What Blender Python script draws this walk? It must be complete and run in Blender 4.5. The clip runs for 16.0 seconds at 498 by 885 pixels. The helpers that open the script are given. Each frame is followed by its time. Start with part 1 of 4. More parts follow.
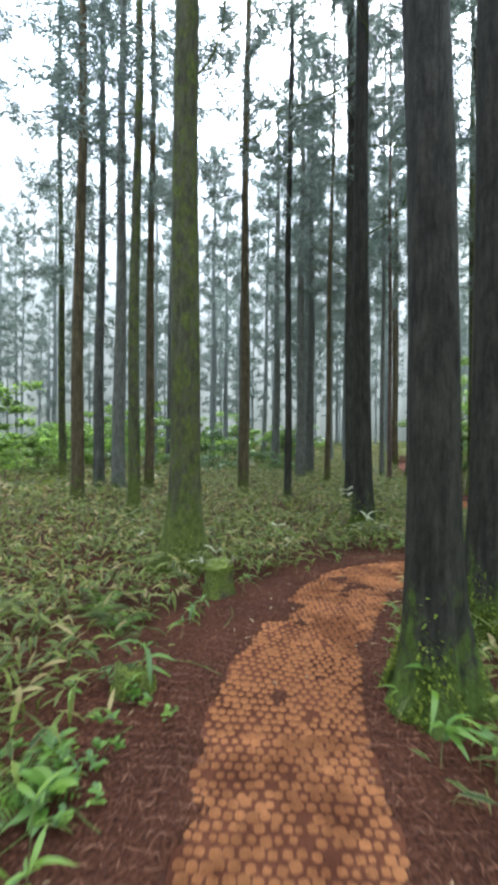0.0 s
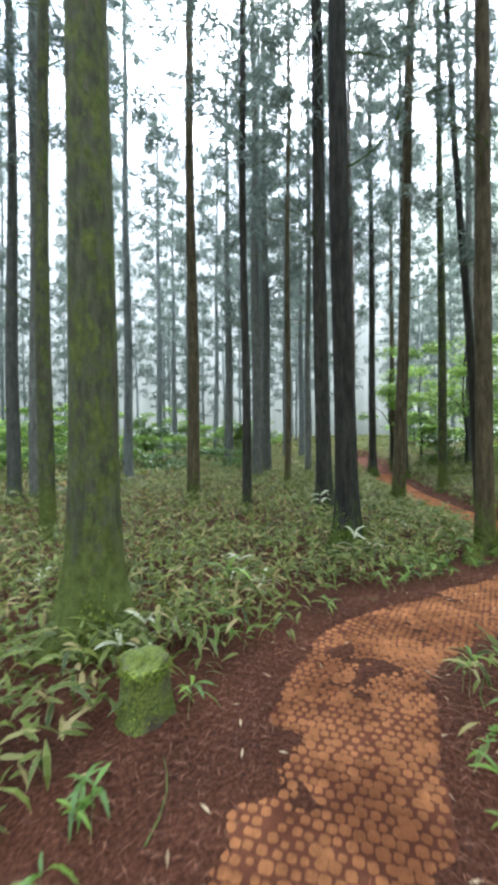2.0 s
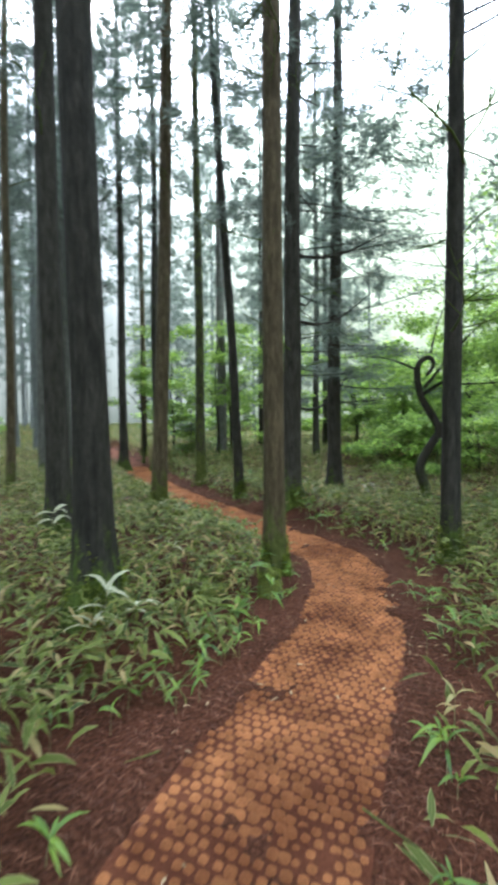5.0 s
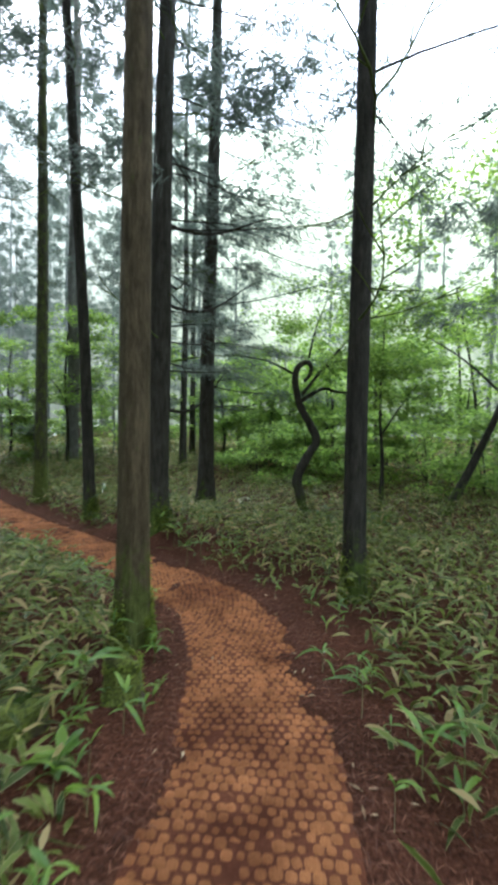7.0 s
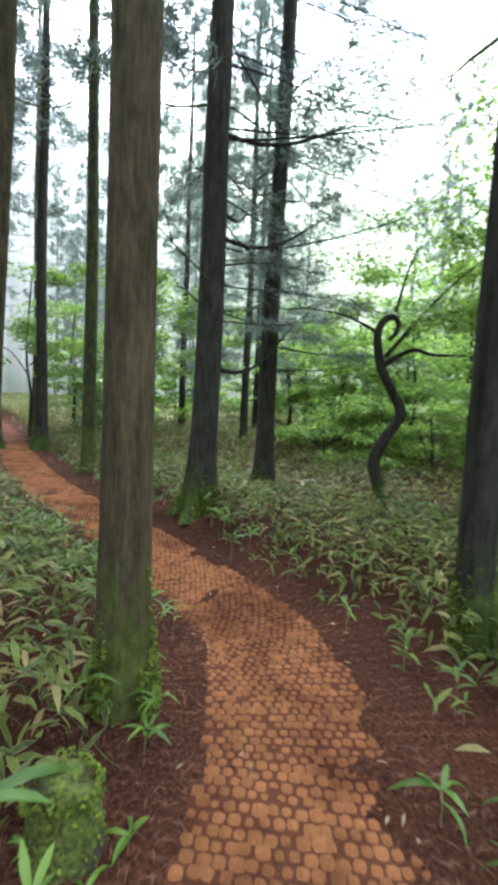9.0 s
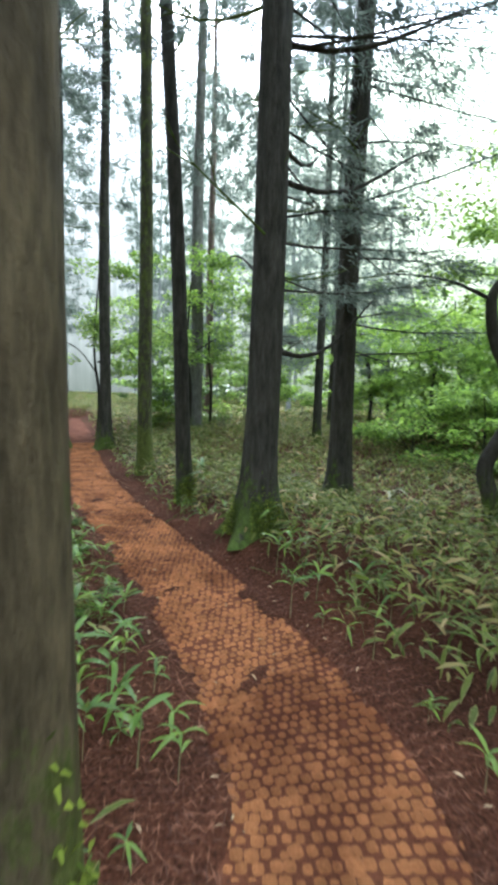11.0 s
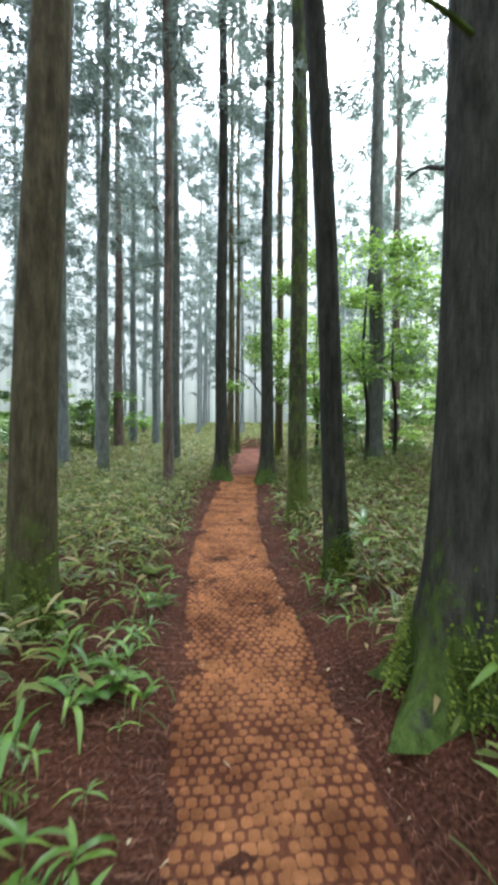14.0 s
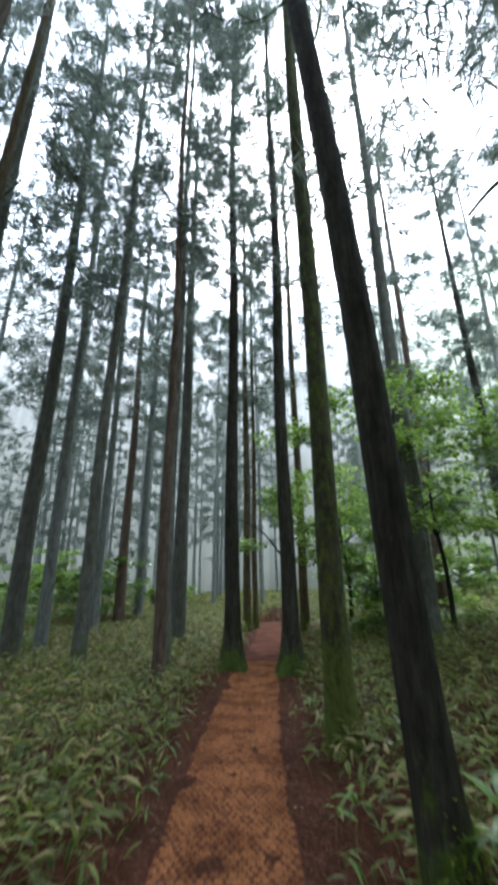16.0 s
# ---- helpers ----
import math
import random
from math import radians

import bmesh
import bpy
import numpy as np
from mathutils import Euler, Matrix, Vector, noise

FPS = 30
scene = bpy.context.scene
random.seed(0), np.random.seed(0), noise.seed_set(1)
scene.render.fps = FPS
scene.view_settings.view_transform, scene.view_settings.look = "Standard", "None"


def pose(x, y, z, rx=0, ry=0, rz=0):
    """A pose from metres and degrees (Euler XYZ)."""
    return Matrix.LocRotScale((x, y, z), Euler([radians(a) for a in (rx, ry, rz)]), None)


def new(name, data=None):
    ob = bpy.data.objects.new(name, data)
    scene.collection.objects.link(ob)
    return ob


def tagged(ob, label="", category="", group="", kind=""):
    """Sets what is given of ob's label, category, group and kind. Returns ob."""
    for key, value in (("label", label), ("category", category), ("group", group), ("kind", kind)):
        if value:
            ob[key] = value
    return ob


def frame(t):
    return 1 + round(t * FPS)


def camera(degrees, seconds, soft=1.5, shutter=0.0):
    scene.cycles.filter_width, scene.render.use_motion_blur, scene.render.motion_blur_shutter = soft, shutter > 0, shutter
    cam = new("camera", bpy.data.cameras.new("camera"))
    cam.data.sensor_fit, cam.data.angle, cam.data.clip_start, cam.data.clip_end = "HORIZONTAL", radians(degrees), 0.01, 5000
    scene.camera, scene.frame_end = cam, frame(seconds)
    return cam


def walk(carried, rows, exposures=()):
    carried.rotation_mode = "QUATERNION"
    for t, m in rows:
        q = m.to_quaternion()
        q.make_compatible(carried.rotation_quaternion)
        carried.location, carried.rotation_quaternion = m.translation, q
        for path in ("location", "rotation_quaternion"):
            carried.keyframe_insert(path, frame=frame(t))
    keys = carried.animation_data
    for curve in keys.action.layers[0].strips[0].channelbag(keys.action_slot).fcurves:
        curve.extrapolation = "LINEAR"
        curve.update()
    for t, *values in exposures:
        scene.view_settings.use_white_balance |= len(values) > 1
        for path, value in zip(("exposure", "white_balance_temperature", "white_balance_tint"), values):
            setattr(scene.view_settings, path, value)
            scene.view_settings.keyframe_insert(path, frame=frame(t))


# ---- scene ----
cam = camera(59.7, 16.0, 4.2, 0.5)
EXPOSE, MIST_GLOW = 2.36, 1.15
ROWS = [
    (0.0, -0.017, -0.146, 1.602, -0.24, 0.30, -0.52),
    (0.5, -0.037, 0.356, 1.617, -1.33, 0.82, -0.76),
    (1.0, -0.007, 0.871, 1.635, -3.19, 0.81, -0.58),
    (1.5, -0.014, 1.344, 1.607, -4.18, 0.90, -1.01),
    (2.0, 0.021, 1.796, 1.623, -6.62, -0.25, 0.53),
    (2.5, 0.129, 2.243, 1.643, -8.20, -0.91, 0.33),
    (3.0, 0.170, 2.605, 1.627, -13.46, -1.29, 0.26),
    (3.5, 0.292, 2.984, 1.612, -17.64, -1.44, 0.58),
    (4.0, 0.444, 3.370, 1.617, -20.35, -1.56, 0.50),
    (4.5, 0.610, 3.693, 1.626, -30.04, -1.81, 0.59),
    (7.0, 1.813, 5.106, 1.590, -56.99, -0.90, -0.93),
    (7.5, 2.126, 5.286, 1.559, -59.33, -0.32, -0.97),
    (8.0, 2.441, 5.454, 1.538, -56.15, 0.14, -1.86),
    (8.5, 2.729, 5.675, 1.494, -53.41, -2.58, -2.35),
    (9.0, 2.999, 5.875, 1.454, -48.12, -4.23, -2.62),
    (11.5, 4.290, 6.952, 1.427, -35.04, -3.93, -1.34),
    (12.0, 4.581, 7.249, 1.417, -30.60, -1.78, -1.08),
    (12.5, 4.923, 7.575, 1.417, -25.36, -0.69, -1.18),
    (13.0, 5.170, 7.871, 1.411, -18.33, -0.65, -0.69),
    (13.5, 5.341, 8.167, 1.383, -13.51, -1.31, -0.70),
    (14.0, 5.487, 8.497, 1.348, -13.40, -1.66, -0.32),
    (14.5, 5.646, 8.902, 1.388, -12.31, -1.84, -0.39),
    (15.0, 5.777, 9.348, 1.393, -11.41, -1.45, -0.16),
    (15.5, 5.908, 9.743, 1.388, -10.80, 10.04, 0.37),
    (16.0, 5.972, 10.126, 1.362, -10.62, 19.78, 0.68),
]
walk(cam, [(t, pose(x, y, z, 90 + pitch, roll, yaw)) for t, x, y, z, yaw, pitch, roll in ROWS],
     exposures=[(t, EXPOSE + e, 5450, 9) for t, e in ((0.0, -0.15), (1.5, 0.0), (4.5, 0.1), (7.0, -0.35), (7.5, -0.45), (8.5, -0.1), (9.0, 0.1), (11.5, 0.2), (13.5, 0.35), (15.0, 0.25), (15.5, 0.0), (16.0, -0.75))])

# ---- light: an overcast, misty sky ----
world = bpy.data.worlds.new("world")
scene.world = world
world.use_nodes = True
wn = world.node_tree
sky = wn.nodes.new("ShaderNodeTexSky")
sky.sky_type = "NISHITA"
sky.sun_disc = False
sky.sun_elevation, sky.sun_rotation = radians(52), radians(20)
sky.air_density, sky.dust_density, sky.ozone_density = 1.0, 6.0, 1.0
milk = wn.nodes.new("ShaderNodeMixRGB")
milk.inputs["Fac"].default_value = 0.75
milk.inputs["Color2"].default_value = (11.0, 11.6, 12.0, 1)
wn.links.new(sky.outputs[0], milk.inputs["Color1"])
wn.links.new(milk.outputs[0], wn.nodes["Background"].inputs["Color"])
wn.nodes["Background"].inputs["Strength"].default_value = 0.15
sun = new("sun", bpy.data.lights.new("sun", "SUN"))
sun.data.energy, sun.data.angle, sun.data.color = 1.2, radians(30), (1.0, 0.97, 0.92)
sun.matrix_world = pose(0, 0, 30, 38, 0, 160)

rng = np.random.default_rng(7)

# ---- materials ----
def material(name, build):
    m = bpy.data.materials.new(name)
    m.use_nodes = True
    nt = m.node_tree
    bsdf = nt.nodes["Principled BSDF"]

    def node(kind, **inputs):
        n = nt.nodes.new("ShaderNode" + kind)
        for key, value in inputs.items():
            sock = n.inputs[key.replace("_", " ")]
            if hasattr(value, "is_output"):
                nt.links.new(value, sock)
            else:
                sock.default_value = value
        return n

    def put(key, value):
        if hasattr(value, "is_output"):
            nt.links.new(value, bsdf.inputs[key])
        else:
            bsdf.inputs[key].default_value = value

    def ramp(fac, *stops):
        r = nt.nodes.new("ShaderNodeValToRGB")
        e = r.color_ramp.elements
        while len(e) < len(stops):
            e.new(0.5)
        for el, (p, c) in zip(e, stops):
            el.position, el.color = p, (*c, 1)
        nt.links.new(fac, r.inputs[0])
        return r.outputs[0]

    def coords(scale):
        tc = node("TexCoord")
        mp = node("Mapping", Vector=tc.outputs["Object"])
        mp.inputs["Scale"].default_value = scale
        return mp.outputs[0]

    def mix(fac, a, b, blend="MIX"):
        n = nt.nodes.new("ShaderNodeMixRGB")
        n.blend_type = blend
        for key, value in (("Fac", fac), ("Color1", a), ("Color2", b)):
            if hasattr(value, "is_output"):
                nt.links.new(value, n.inputs[key])
            else:
                n.inputs[key].default_value = value if key == "Fac" else (*value, 1)
        return n.outputs[0]

    def relief(height, strength, distance):
        b = node("Bump", Height=height, Strength=strength, Distance=distance)
        nt.links.new(b.outputs[0], bsdf.inputs["Normal"])

    build(nt, node, put, ramp, coords, mix, relief, bsdf)
    return m


def bark(name, dark, light, moss, moss_amount, rough=0.85):
    """Stringy cedar bark in long vertical strips, with moss towards wetter patches."""
    def build(nt, node, put, ramp, coords, mix, relief, bsdf):
        strips = node("TexNoise", Vector=coords((19, 19, 2.2)), Scale=1.0, Detail=5.0, Roughness=0.65)
        fine = node("TexNoise", Vector=coords((90, 90, 12)), Scale=1.0, Detail=3.0)
        patch = node("TexNoise", Vector=coords((8, 8, 4)), Scale=1.0, Detail=8.0, Roughness=0.75)
        blot = node("TexNoise", Vector=coords((11, 11, 5)), Scale=1.0, Detail=5.0, Roughness=0.7)
        info = node("ObjectInfo")
        col = ramp(strips.outputs[0], (0.22, dark), (0.8, light))
        col = mix(0.45, col, ramp(fine.outputs[0], (0.3, (0.3, 0.3, 0.3)), (0.7, (1, 1, 1))), "MULTIPLY")
        col = mix(0.6, col, ramp(blot.outputs[0], (0.35, (0.4, 0.4, 0.4)), (0.65, (1.2, 1.2, 1.2))), "MULTIPLY")
        tone = node("MapRange", Value=info.outputs["Random"])
        tone.inputs["To Min"].default_value, tone.inputs["To Max"].default_value = 0.75, 1.25
        shade = node("HueSaturation", Color=col, Value=tone.outputs[0])
        clumps = node("TexNoise", Vector=coords((17, 17, 11)), Scale=1.0, Detail=7.0, Roughness=0.78)
        mossy = ramp(clumps.outputs[0], (0.34, tuple(c * 0.4 for c in moss)), (0.66, tuple(c * 1.15 for c in moss)))
        tc = node("TexCoord")
        up = node("SeparateXYZ", Vector=tc.outputs["Object"])
        foot = node("MapRange", Value=up.outputs[2])
        foot.inputs["From Min"].default_value, foot.inputs["From Max"].default_value = 0.1, 1.15
        foot.inputs["To Min"].default_value, foot.inputs["To Max"].default_value = 0.33 if 0.025 < moss_amount else 0.1, 0.0
        sumup = node("Math")
        sumup.operation = "ADD"
        nt.links.new(patch.outputs[0], sumup.inputs[0])
        nt.links.new(foot.outputs[0], sumup.inputs[1])
        spread = ramp(sumup.outputs[0], (0.69 - moss_amount, (0, 0, 0)), (0.8 - moss_amount, (1, 1, 1)))
        put("Base Color", mix(spread, shade.outputs[0], mossy))
        put("Roughness", rough)
        put("Specular IOR Level", 0.12)
        h = node("Math", **{})
        h.operation = "ADD"
        nt.links.new(strips.outputs[0], h.inputs[0])
        nt.links.new(blot.outputs[0], h.inputs[1])
        relief(h.outputs[0], 1.0, 0.028)
    return material(name, build)


BARK = {
    "dark": bark("bark_dark_wet", (0.015, 0.0142, 0.0108), (0.076, 0.07, 0.053), (0.07, 0.1, 0.018), 0.035),
    "brown": bark("bark_brown", (0.04, 0.031, 0.016), (0.165, 0.13, 0.07), (0.085, 0.1, 0.024), 0.1),
    "moss": bark("bark_mossy", (0.032, 0.034, 0.02), (0.115, 0.112, 0.064), (0.095, 0.115, 0.026), 0.22),
    # the next two are for distant trunks: haze painted into the bark colour
    "pale": bark("bark_haze_pale", (0.075, 0.077, 0.063), (0.19, 0.19, 0.158), (0.11, 0.14, 0.06), 0.05),
    "grey": bark("bark_haze_grey", (0.11, 0.12, 0.11), (0.27, 0.285, 0.255), (0.17, 0.2, 0.15), 0.02),
    "red": bark("bark_reddish", (0.055, 0.038, 0.028), (0.17, 0.122, 0.092), (0.09, 0.1, 0.04), 0.0),
}


def leafy(name, dark, light, rough=0.45, through_light=0.35, margin=None, tan=None, vary=False, gloss=0.2):
    def build(nt, node, put, ramp, coords, mix, relief, bsdf):
        geo = node("NewGeometry")
        big = node("TexNoise", Vector=coords((0.55, 0.55, 0.55)), Scale=1.0, Detail=3.0)
        col = ramp(geo.outputs["Random Per Island"], (0.0, dark), (0.74, light), (0.84, tuple(min(1, c * 1.25) for c in light)), (0.93, tan or light))
        col = mix(0.4, col, ramp(big.outputs[0], (0.3, (0.45, 0.5, 0.4)), (0.7, (1.1, 1.05, 0.9))), "MULTIPLY")
        if vary:
            info = node("ObjectInfo")
            col = mix(0.9, col, ramp(info.outputs["Random"], (0.0, (0.5, 0.55, 0.6)), (0.5, (0.95, 1.0, 0.9)), (1.0, (1.55, 1.35, 1.0))), "MULTIPLY")
        if margin:
            uv = node("UVMap")
            sep = node("SeparateXYZ", Vector=uv.outputs[0])
            edge = ramp(sep.outputs[0], (0.0, (1, 1, 1)), (0.06, (0.6, 0.6, 0.6)), (0.14, (0, 0, 0)), (0.46, (0, 0, 0)), (0.5, (0.3, 0.3, 0.3)), (0.54, (0, 0, 0)), (0.86, (0, 0, 0)), (0.94, (0.6, 0.6, 0.6)), (1.0, (1, 1, 1)))
            col = mix(edge, col, margin)
        put("Base Color", col)
        put("Roughness", rough)
        put("Specular IOR Level", gloss)
        out = nt.nodes["Material Output"]
        tr = node("BsdfTranslucent", Color=col)
        ms = node("MixShader", Fac=through_light)
        nt.links.new(bsdf.outputs[0], ms.inputs[1])
        nt.links.new(tr.outputs[0], ms.inputs[2])
        nt.links.new(ms.outputs[0], out.inputs["Surface"])
    return material(name, build)


SASA = leafy("dwarf_bamboo_leaf", (0.026, 0.05, 0.006), (0.145, 0.182, 0.03), 0.45, 0.45, (0.3, 0.28, 0.11), (0.33, 0.25, 0.11), gloss=0.25)
VARIEGATED = leafy("variegated_leaf", (0.16, 0.19, 0.1), (0.46, 0.46, 0.32), 0.5, 0.35)
FRESH = leafy("fresh_leaf", (0.05, 0.105, 0.012), (0.13, 0.225, 0.03), 0.36, 0.4, vary=True, gloss=0.45)
NEEDLES = leafy("cedar_needles", (0.075, 0.1, 0.085), (0.165, 0.195, 0.165), 0.55, 0.62)
MAPLE = leafy("maple_leaf", (0.09, 0.16, 0.028), (0.25, 0.37, 0.065), 0.5, 0.6)
DRY = leafy("dry_leaf", (0.16, 0.1, 0.05), (0.42, 0.32, 0.2), 0.7, 0.1)
STEM = leafy("cane", (0.07, 0.09, 0.03), (0.16, 0.15, 0.06), 0.5, 0.0)


def soil_build(nt, node, put, ramp, coords, mix, relief, bsdf):
    big = node("TexNoise", Vector=coords((1.1, 1.1, 1.1)), Scale=1.0, Detail=6.0, Roughness=0.6)
    fine = node("TexNoise", Vector=coords((45, 45, 45)), Scale=1.0, Detail=6.0, Roughness=0.7)
    bits = node("TexVoronoi", Vector=coords((38, 38, 38)), Scale=1.0)
    col = ramp(fine.outputs[0], (0.3, (0.014, 0.0054, 0.003)), (0.52, (0.061, 0.0238, 0.0128)), (0.78, (0.155, 0.069, 0.037)))
    col = mix(0.6, col, ramp(big.outputs[0], (0.35, (0.42, 0.42, 0.42)), (0.65, (1.15, 1.08, 1.02))), "MULTIPLY")
    put("Base Color", col)
    put("Roughness", 0.95)
    put("Specular IOR Level", 0.08)
    h = node("Math")
    h.operation = "ADD"
    nt.links.new(fine.outputs[0], h.inputs[0])
    nt.links.new(bits.outputs[0], h.inputs[1])
    relief(h.outputs[0], 0.9, 0.02)


SOIL = material("forest_soil", soil_build)


def coir(name, dark, light):
    def build(nt, node, put, ramp, coords, mix, relief, bsdf):
        big = node("TexNoise", Vector=coords((2.2, 2.2, 2.2)), Scale=1.0, Detail=4.0, Roughness=0.6)
        fibre = node("TexNoise", Vector=coords((160, 160, 60)), Scale=1.0, Detail=4.0, Roughness=0.7)
        info = node("ObjectInfo")
        geo = node("NewGeometry")
        col = ramp(fibre.outputs[0], (0.3, dark), (0.7, light))
        col = mix(0.75, col, ramp(big.outputs[0], (0.38, (0.36, 0.27, 0.24)), (0.6, (1.1, 1.05, 1.0))), "MULTIPLY")
        v = node("MapRange", Value=geo.outputs["Random Per Island"])
        v.inputs["To Min"].default_value, v.inputs["To Max"].default_value = 0.82, 1.1
        hs = node("HueSaturation", Color=col, Value=v.outputs[0])
        put("Base Color", hs.outputs[0])
        put("Roughness", 0.9)
        put("Specular IOR Level", 0.08)
        relief(fibre.outputs[0], 1.0, 0.01)
    return material(name, build)


COIR = coir("coir_weave", (0.16, 0.067, 0.026), (0.345, 0.153, 0.058))
COIR_BASE = coir("coir_backing", (0.055, 0.02, 0.0105), (0.145, 0.055, 0.028))


def moss_build(nt, node, put, ramp, coords, mix, relief, bsdf):
    a = node("TexNoise", Vector=coords((60, 60, 60)), Scale=1.0, Detail=5.0)
    b = node("TexNoise", Vector=coords((5, 5, 5)), Scale=1.0, Detail=4.0)
    col = ramp(a.outputs[0], (0.3, (0.03, 0.042, 0.005)), (0.7, (0.14, 0.165, 0.018)))
    col = mix(ramp(b.outputs[0], (0.5, (0, 0, 0)), (0.64, (1, 1, 1))), col, (0.045, 0.03, 0.018))
    put("Base Color", col)
    put("Roughness", 0.95)
    relief(a.outputs[0], 1.0, 0.02)


MOSS = material("moss", moss_build)


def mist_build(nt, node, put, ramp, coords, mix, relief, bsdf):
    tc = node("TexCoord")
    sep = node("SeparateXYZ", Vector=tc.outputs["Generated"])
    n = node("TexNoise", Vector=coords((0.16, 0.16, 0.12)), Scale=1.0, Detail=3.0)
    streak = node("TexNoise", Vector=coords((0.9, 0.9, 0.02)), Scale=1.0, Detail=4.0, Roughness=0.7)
    # haze painted as emission, growing paler with height up to white
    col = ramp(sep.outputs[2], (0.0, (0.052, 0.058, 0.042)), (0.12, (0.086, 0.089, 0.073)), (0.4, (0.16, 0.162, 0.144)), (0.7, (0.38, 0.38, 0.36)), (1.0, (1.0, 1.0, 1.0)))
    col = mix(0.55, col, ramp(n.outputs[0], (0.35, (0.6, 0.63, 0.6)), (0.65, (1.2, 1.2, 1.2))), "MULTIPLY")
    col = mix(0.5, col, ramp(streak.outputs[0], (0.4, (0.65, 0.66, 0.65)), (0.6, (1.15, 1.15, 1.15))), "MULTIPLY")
    # painted glow made brighter and greener towards the east
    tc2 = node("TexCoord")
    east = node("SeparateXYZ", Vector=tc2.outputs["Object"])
    east_glow = node("MapRange", Value=east.outputs[0])
    east_glow.inputs["From Min"].default_value, east_glow.inputs["From Max"].default_value = 30.0, 66.0
    col = mix(east_glow.outputs[0], col, mix(1.0, col, (1.5, 1.6, 1.2), "MULTIPLY"))
    em = node("Emission", Color=col, Strength=MIST_GLOW)
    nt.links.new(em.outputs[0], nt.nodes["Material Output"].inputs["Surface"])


MIST_MAT = material("painted_mist_glow", mist_build)

# ---- mesh helpers ----
def mesh_from(name, verts, faces, mat, uvs=None, smooth=False):
    me = bpy.data.meshes.new(name)
    verts = np.asarray(verts, dtype=np.float32)
    faces = np.asarray(faces, dtype=np.int32)
    k = faces.shape[1]
    me.vertices.add(len(verts))
    me.vertices.foreach_set("co", verts.ravel())
    me.loops.add(faces.size)
    me.loops.foreach_set("vertex_index", faces.ravel())
    me.polygons.add(len(faces))
    me.polygons.foreach_set("loop_start", np.arange(0, faces.size, k, dtype=np.int32))
    me.polygons.foreach_set("use_smooth", np.full(len(faces), smooth))
    if uvs is not None:
        layer = me.uv_layers.new(name="UVMap")
        layer.data.foreach_set("uv", np.asarray(uvs, dtype=np.float32)[faces.ravel()].ravel())
    me.update(calc_edges=True)
    me.validate()
    me.materials.append(mat)
    return me


def part(name, me, parent, label=""):
    ob = new(name, me)
    ob.parent = parent
    if label:
        ob["label"] = label
    return ob


def tube(points, radii, sides=10, lobes=None, closed_top=True):
    """Rings of vertices along a line, as vertices and quads; lobes(angle, i) swells each ring."""
    pts = [Vector(p) for p in points]
    verts, faces = [], []
    for i, (p, r) in enumerate(zip(pts, radii)):
        d = (pts[min(i + 1, len(pts) - 1)] - pts[max(i - 1, 0)]).normalized()
        ref = Vector((1, 0, 0)) if abs(d.x) < 0.8 else Vector((0, 1, 0))
        u = d.cross(ref).normalized()
        v = d.cross(u)
        for k in range(sides):
            a = 2 * math.pi * k / sides
            q = r * (lobes(a, i) if lobes else 1.0)
            verts.append(p + u * (q * math.cos(a)) + v * (q * math.sin(a)))
    for i in range(len(pts) - 1):
        for k in range(sides):
            a, b = i * sides + k, i * sides + (k + 1) % sides
            faces.append((a, b, b + sides, a + sides))
    return [tuple(v) for v in verts], faces


class Heap:
    """Gathers pieces of mesh into one."""
    def __init__(self):
        self.v, self.f, self.n = [], [], 0

    def add(self, v, f):
        v = np.asarray(v, dtype=np.float32)
        self.v.append(v)
        self.f.append(np.asarray(f, dtype=np.int64) + self.n)
        self.n += len(v)

    def mesh(self, name, mat, smooth=False):
        return mesh_from(name, np.concatenate(self.v), np.concatenate(self.f), mat, None, smooth)


# ---- the lie of the land ----
LINE = np.array([(0.1, -6, 0), (0.1, -1.5, 0), (0.13, 0.5, 0.01), (0.18, 1.8, 0.02), (0.23, 2.45, 0.03), (0.38, 3.05, 0.04), (0.56, 3.5, 0.045), (0.82, 4.06, 0.045), (1.16, 4.7, 0.03),
                 (1.46, 5.07, 0.01), (1.88, 5.32, 0.0), (2.5, 5.64, -0.02), (3.22, 6.01, -0.05), (3.82, 6.34, -0.07), (4.28, 6.65, -0.09), (4.68, 6.97, -0.11), (5.2, 7.54, -0.16), (5.58, 8.25, -0.2),
                 (5.79, 9.0, -0.225), (5.92, 9.6, -0.22), (6.05, 10.5, -0.21), (6.17, 11.3, -0.2), (6.28, 12.2, -0.185), (6.43, 13.4, -0.16), (6.95, 15.9, -0.11),
                 (7.85, 19.4, 0.04), (8.9, 23.0, 0.15), (10.5, 29.5, 0.4)])


def smooth_line(ctrl, step):
    """A Catmull-Rom line through the points, at even steps."""
    out = []
    for i in range(len(ctrl) - 1):
        p0, p1, p2, p3 = ctrl[max(i - 1, 0)], ctrl[i], ctrl[i + 1], ctrl[min(i + 2, len(ctrl) - 1)]
        for u in np.linspace(0, 1, 24, endpoint=False):
            out.append(0.5 * (2 * p1 + (p2 - p0) * u + (2 * p0 - 5 * p1 + 4 * p2 - p3) * u * u + (3 * p1 - p0 - 3 * p2 + p3) * u ** 3))
    out = np.array(out + [ctrl[-1]])
    s = np.concatenate([[0], np.cumsum(np.linalg.norm(np.diff(out[:, :2], axis=0), axis=1))])
    even = np.arange(0, s[-1], step)
    return np.stack([np.interp(even, s, out[:, k]) for k in range(3)], -1)


WAY = smooth_line(LINE, 0.07)
TAN = np.gradient(WAY[:, :2], axis=0)
TAN /= np.linalg.norm(TAN, axis=1)[:, None]
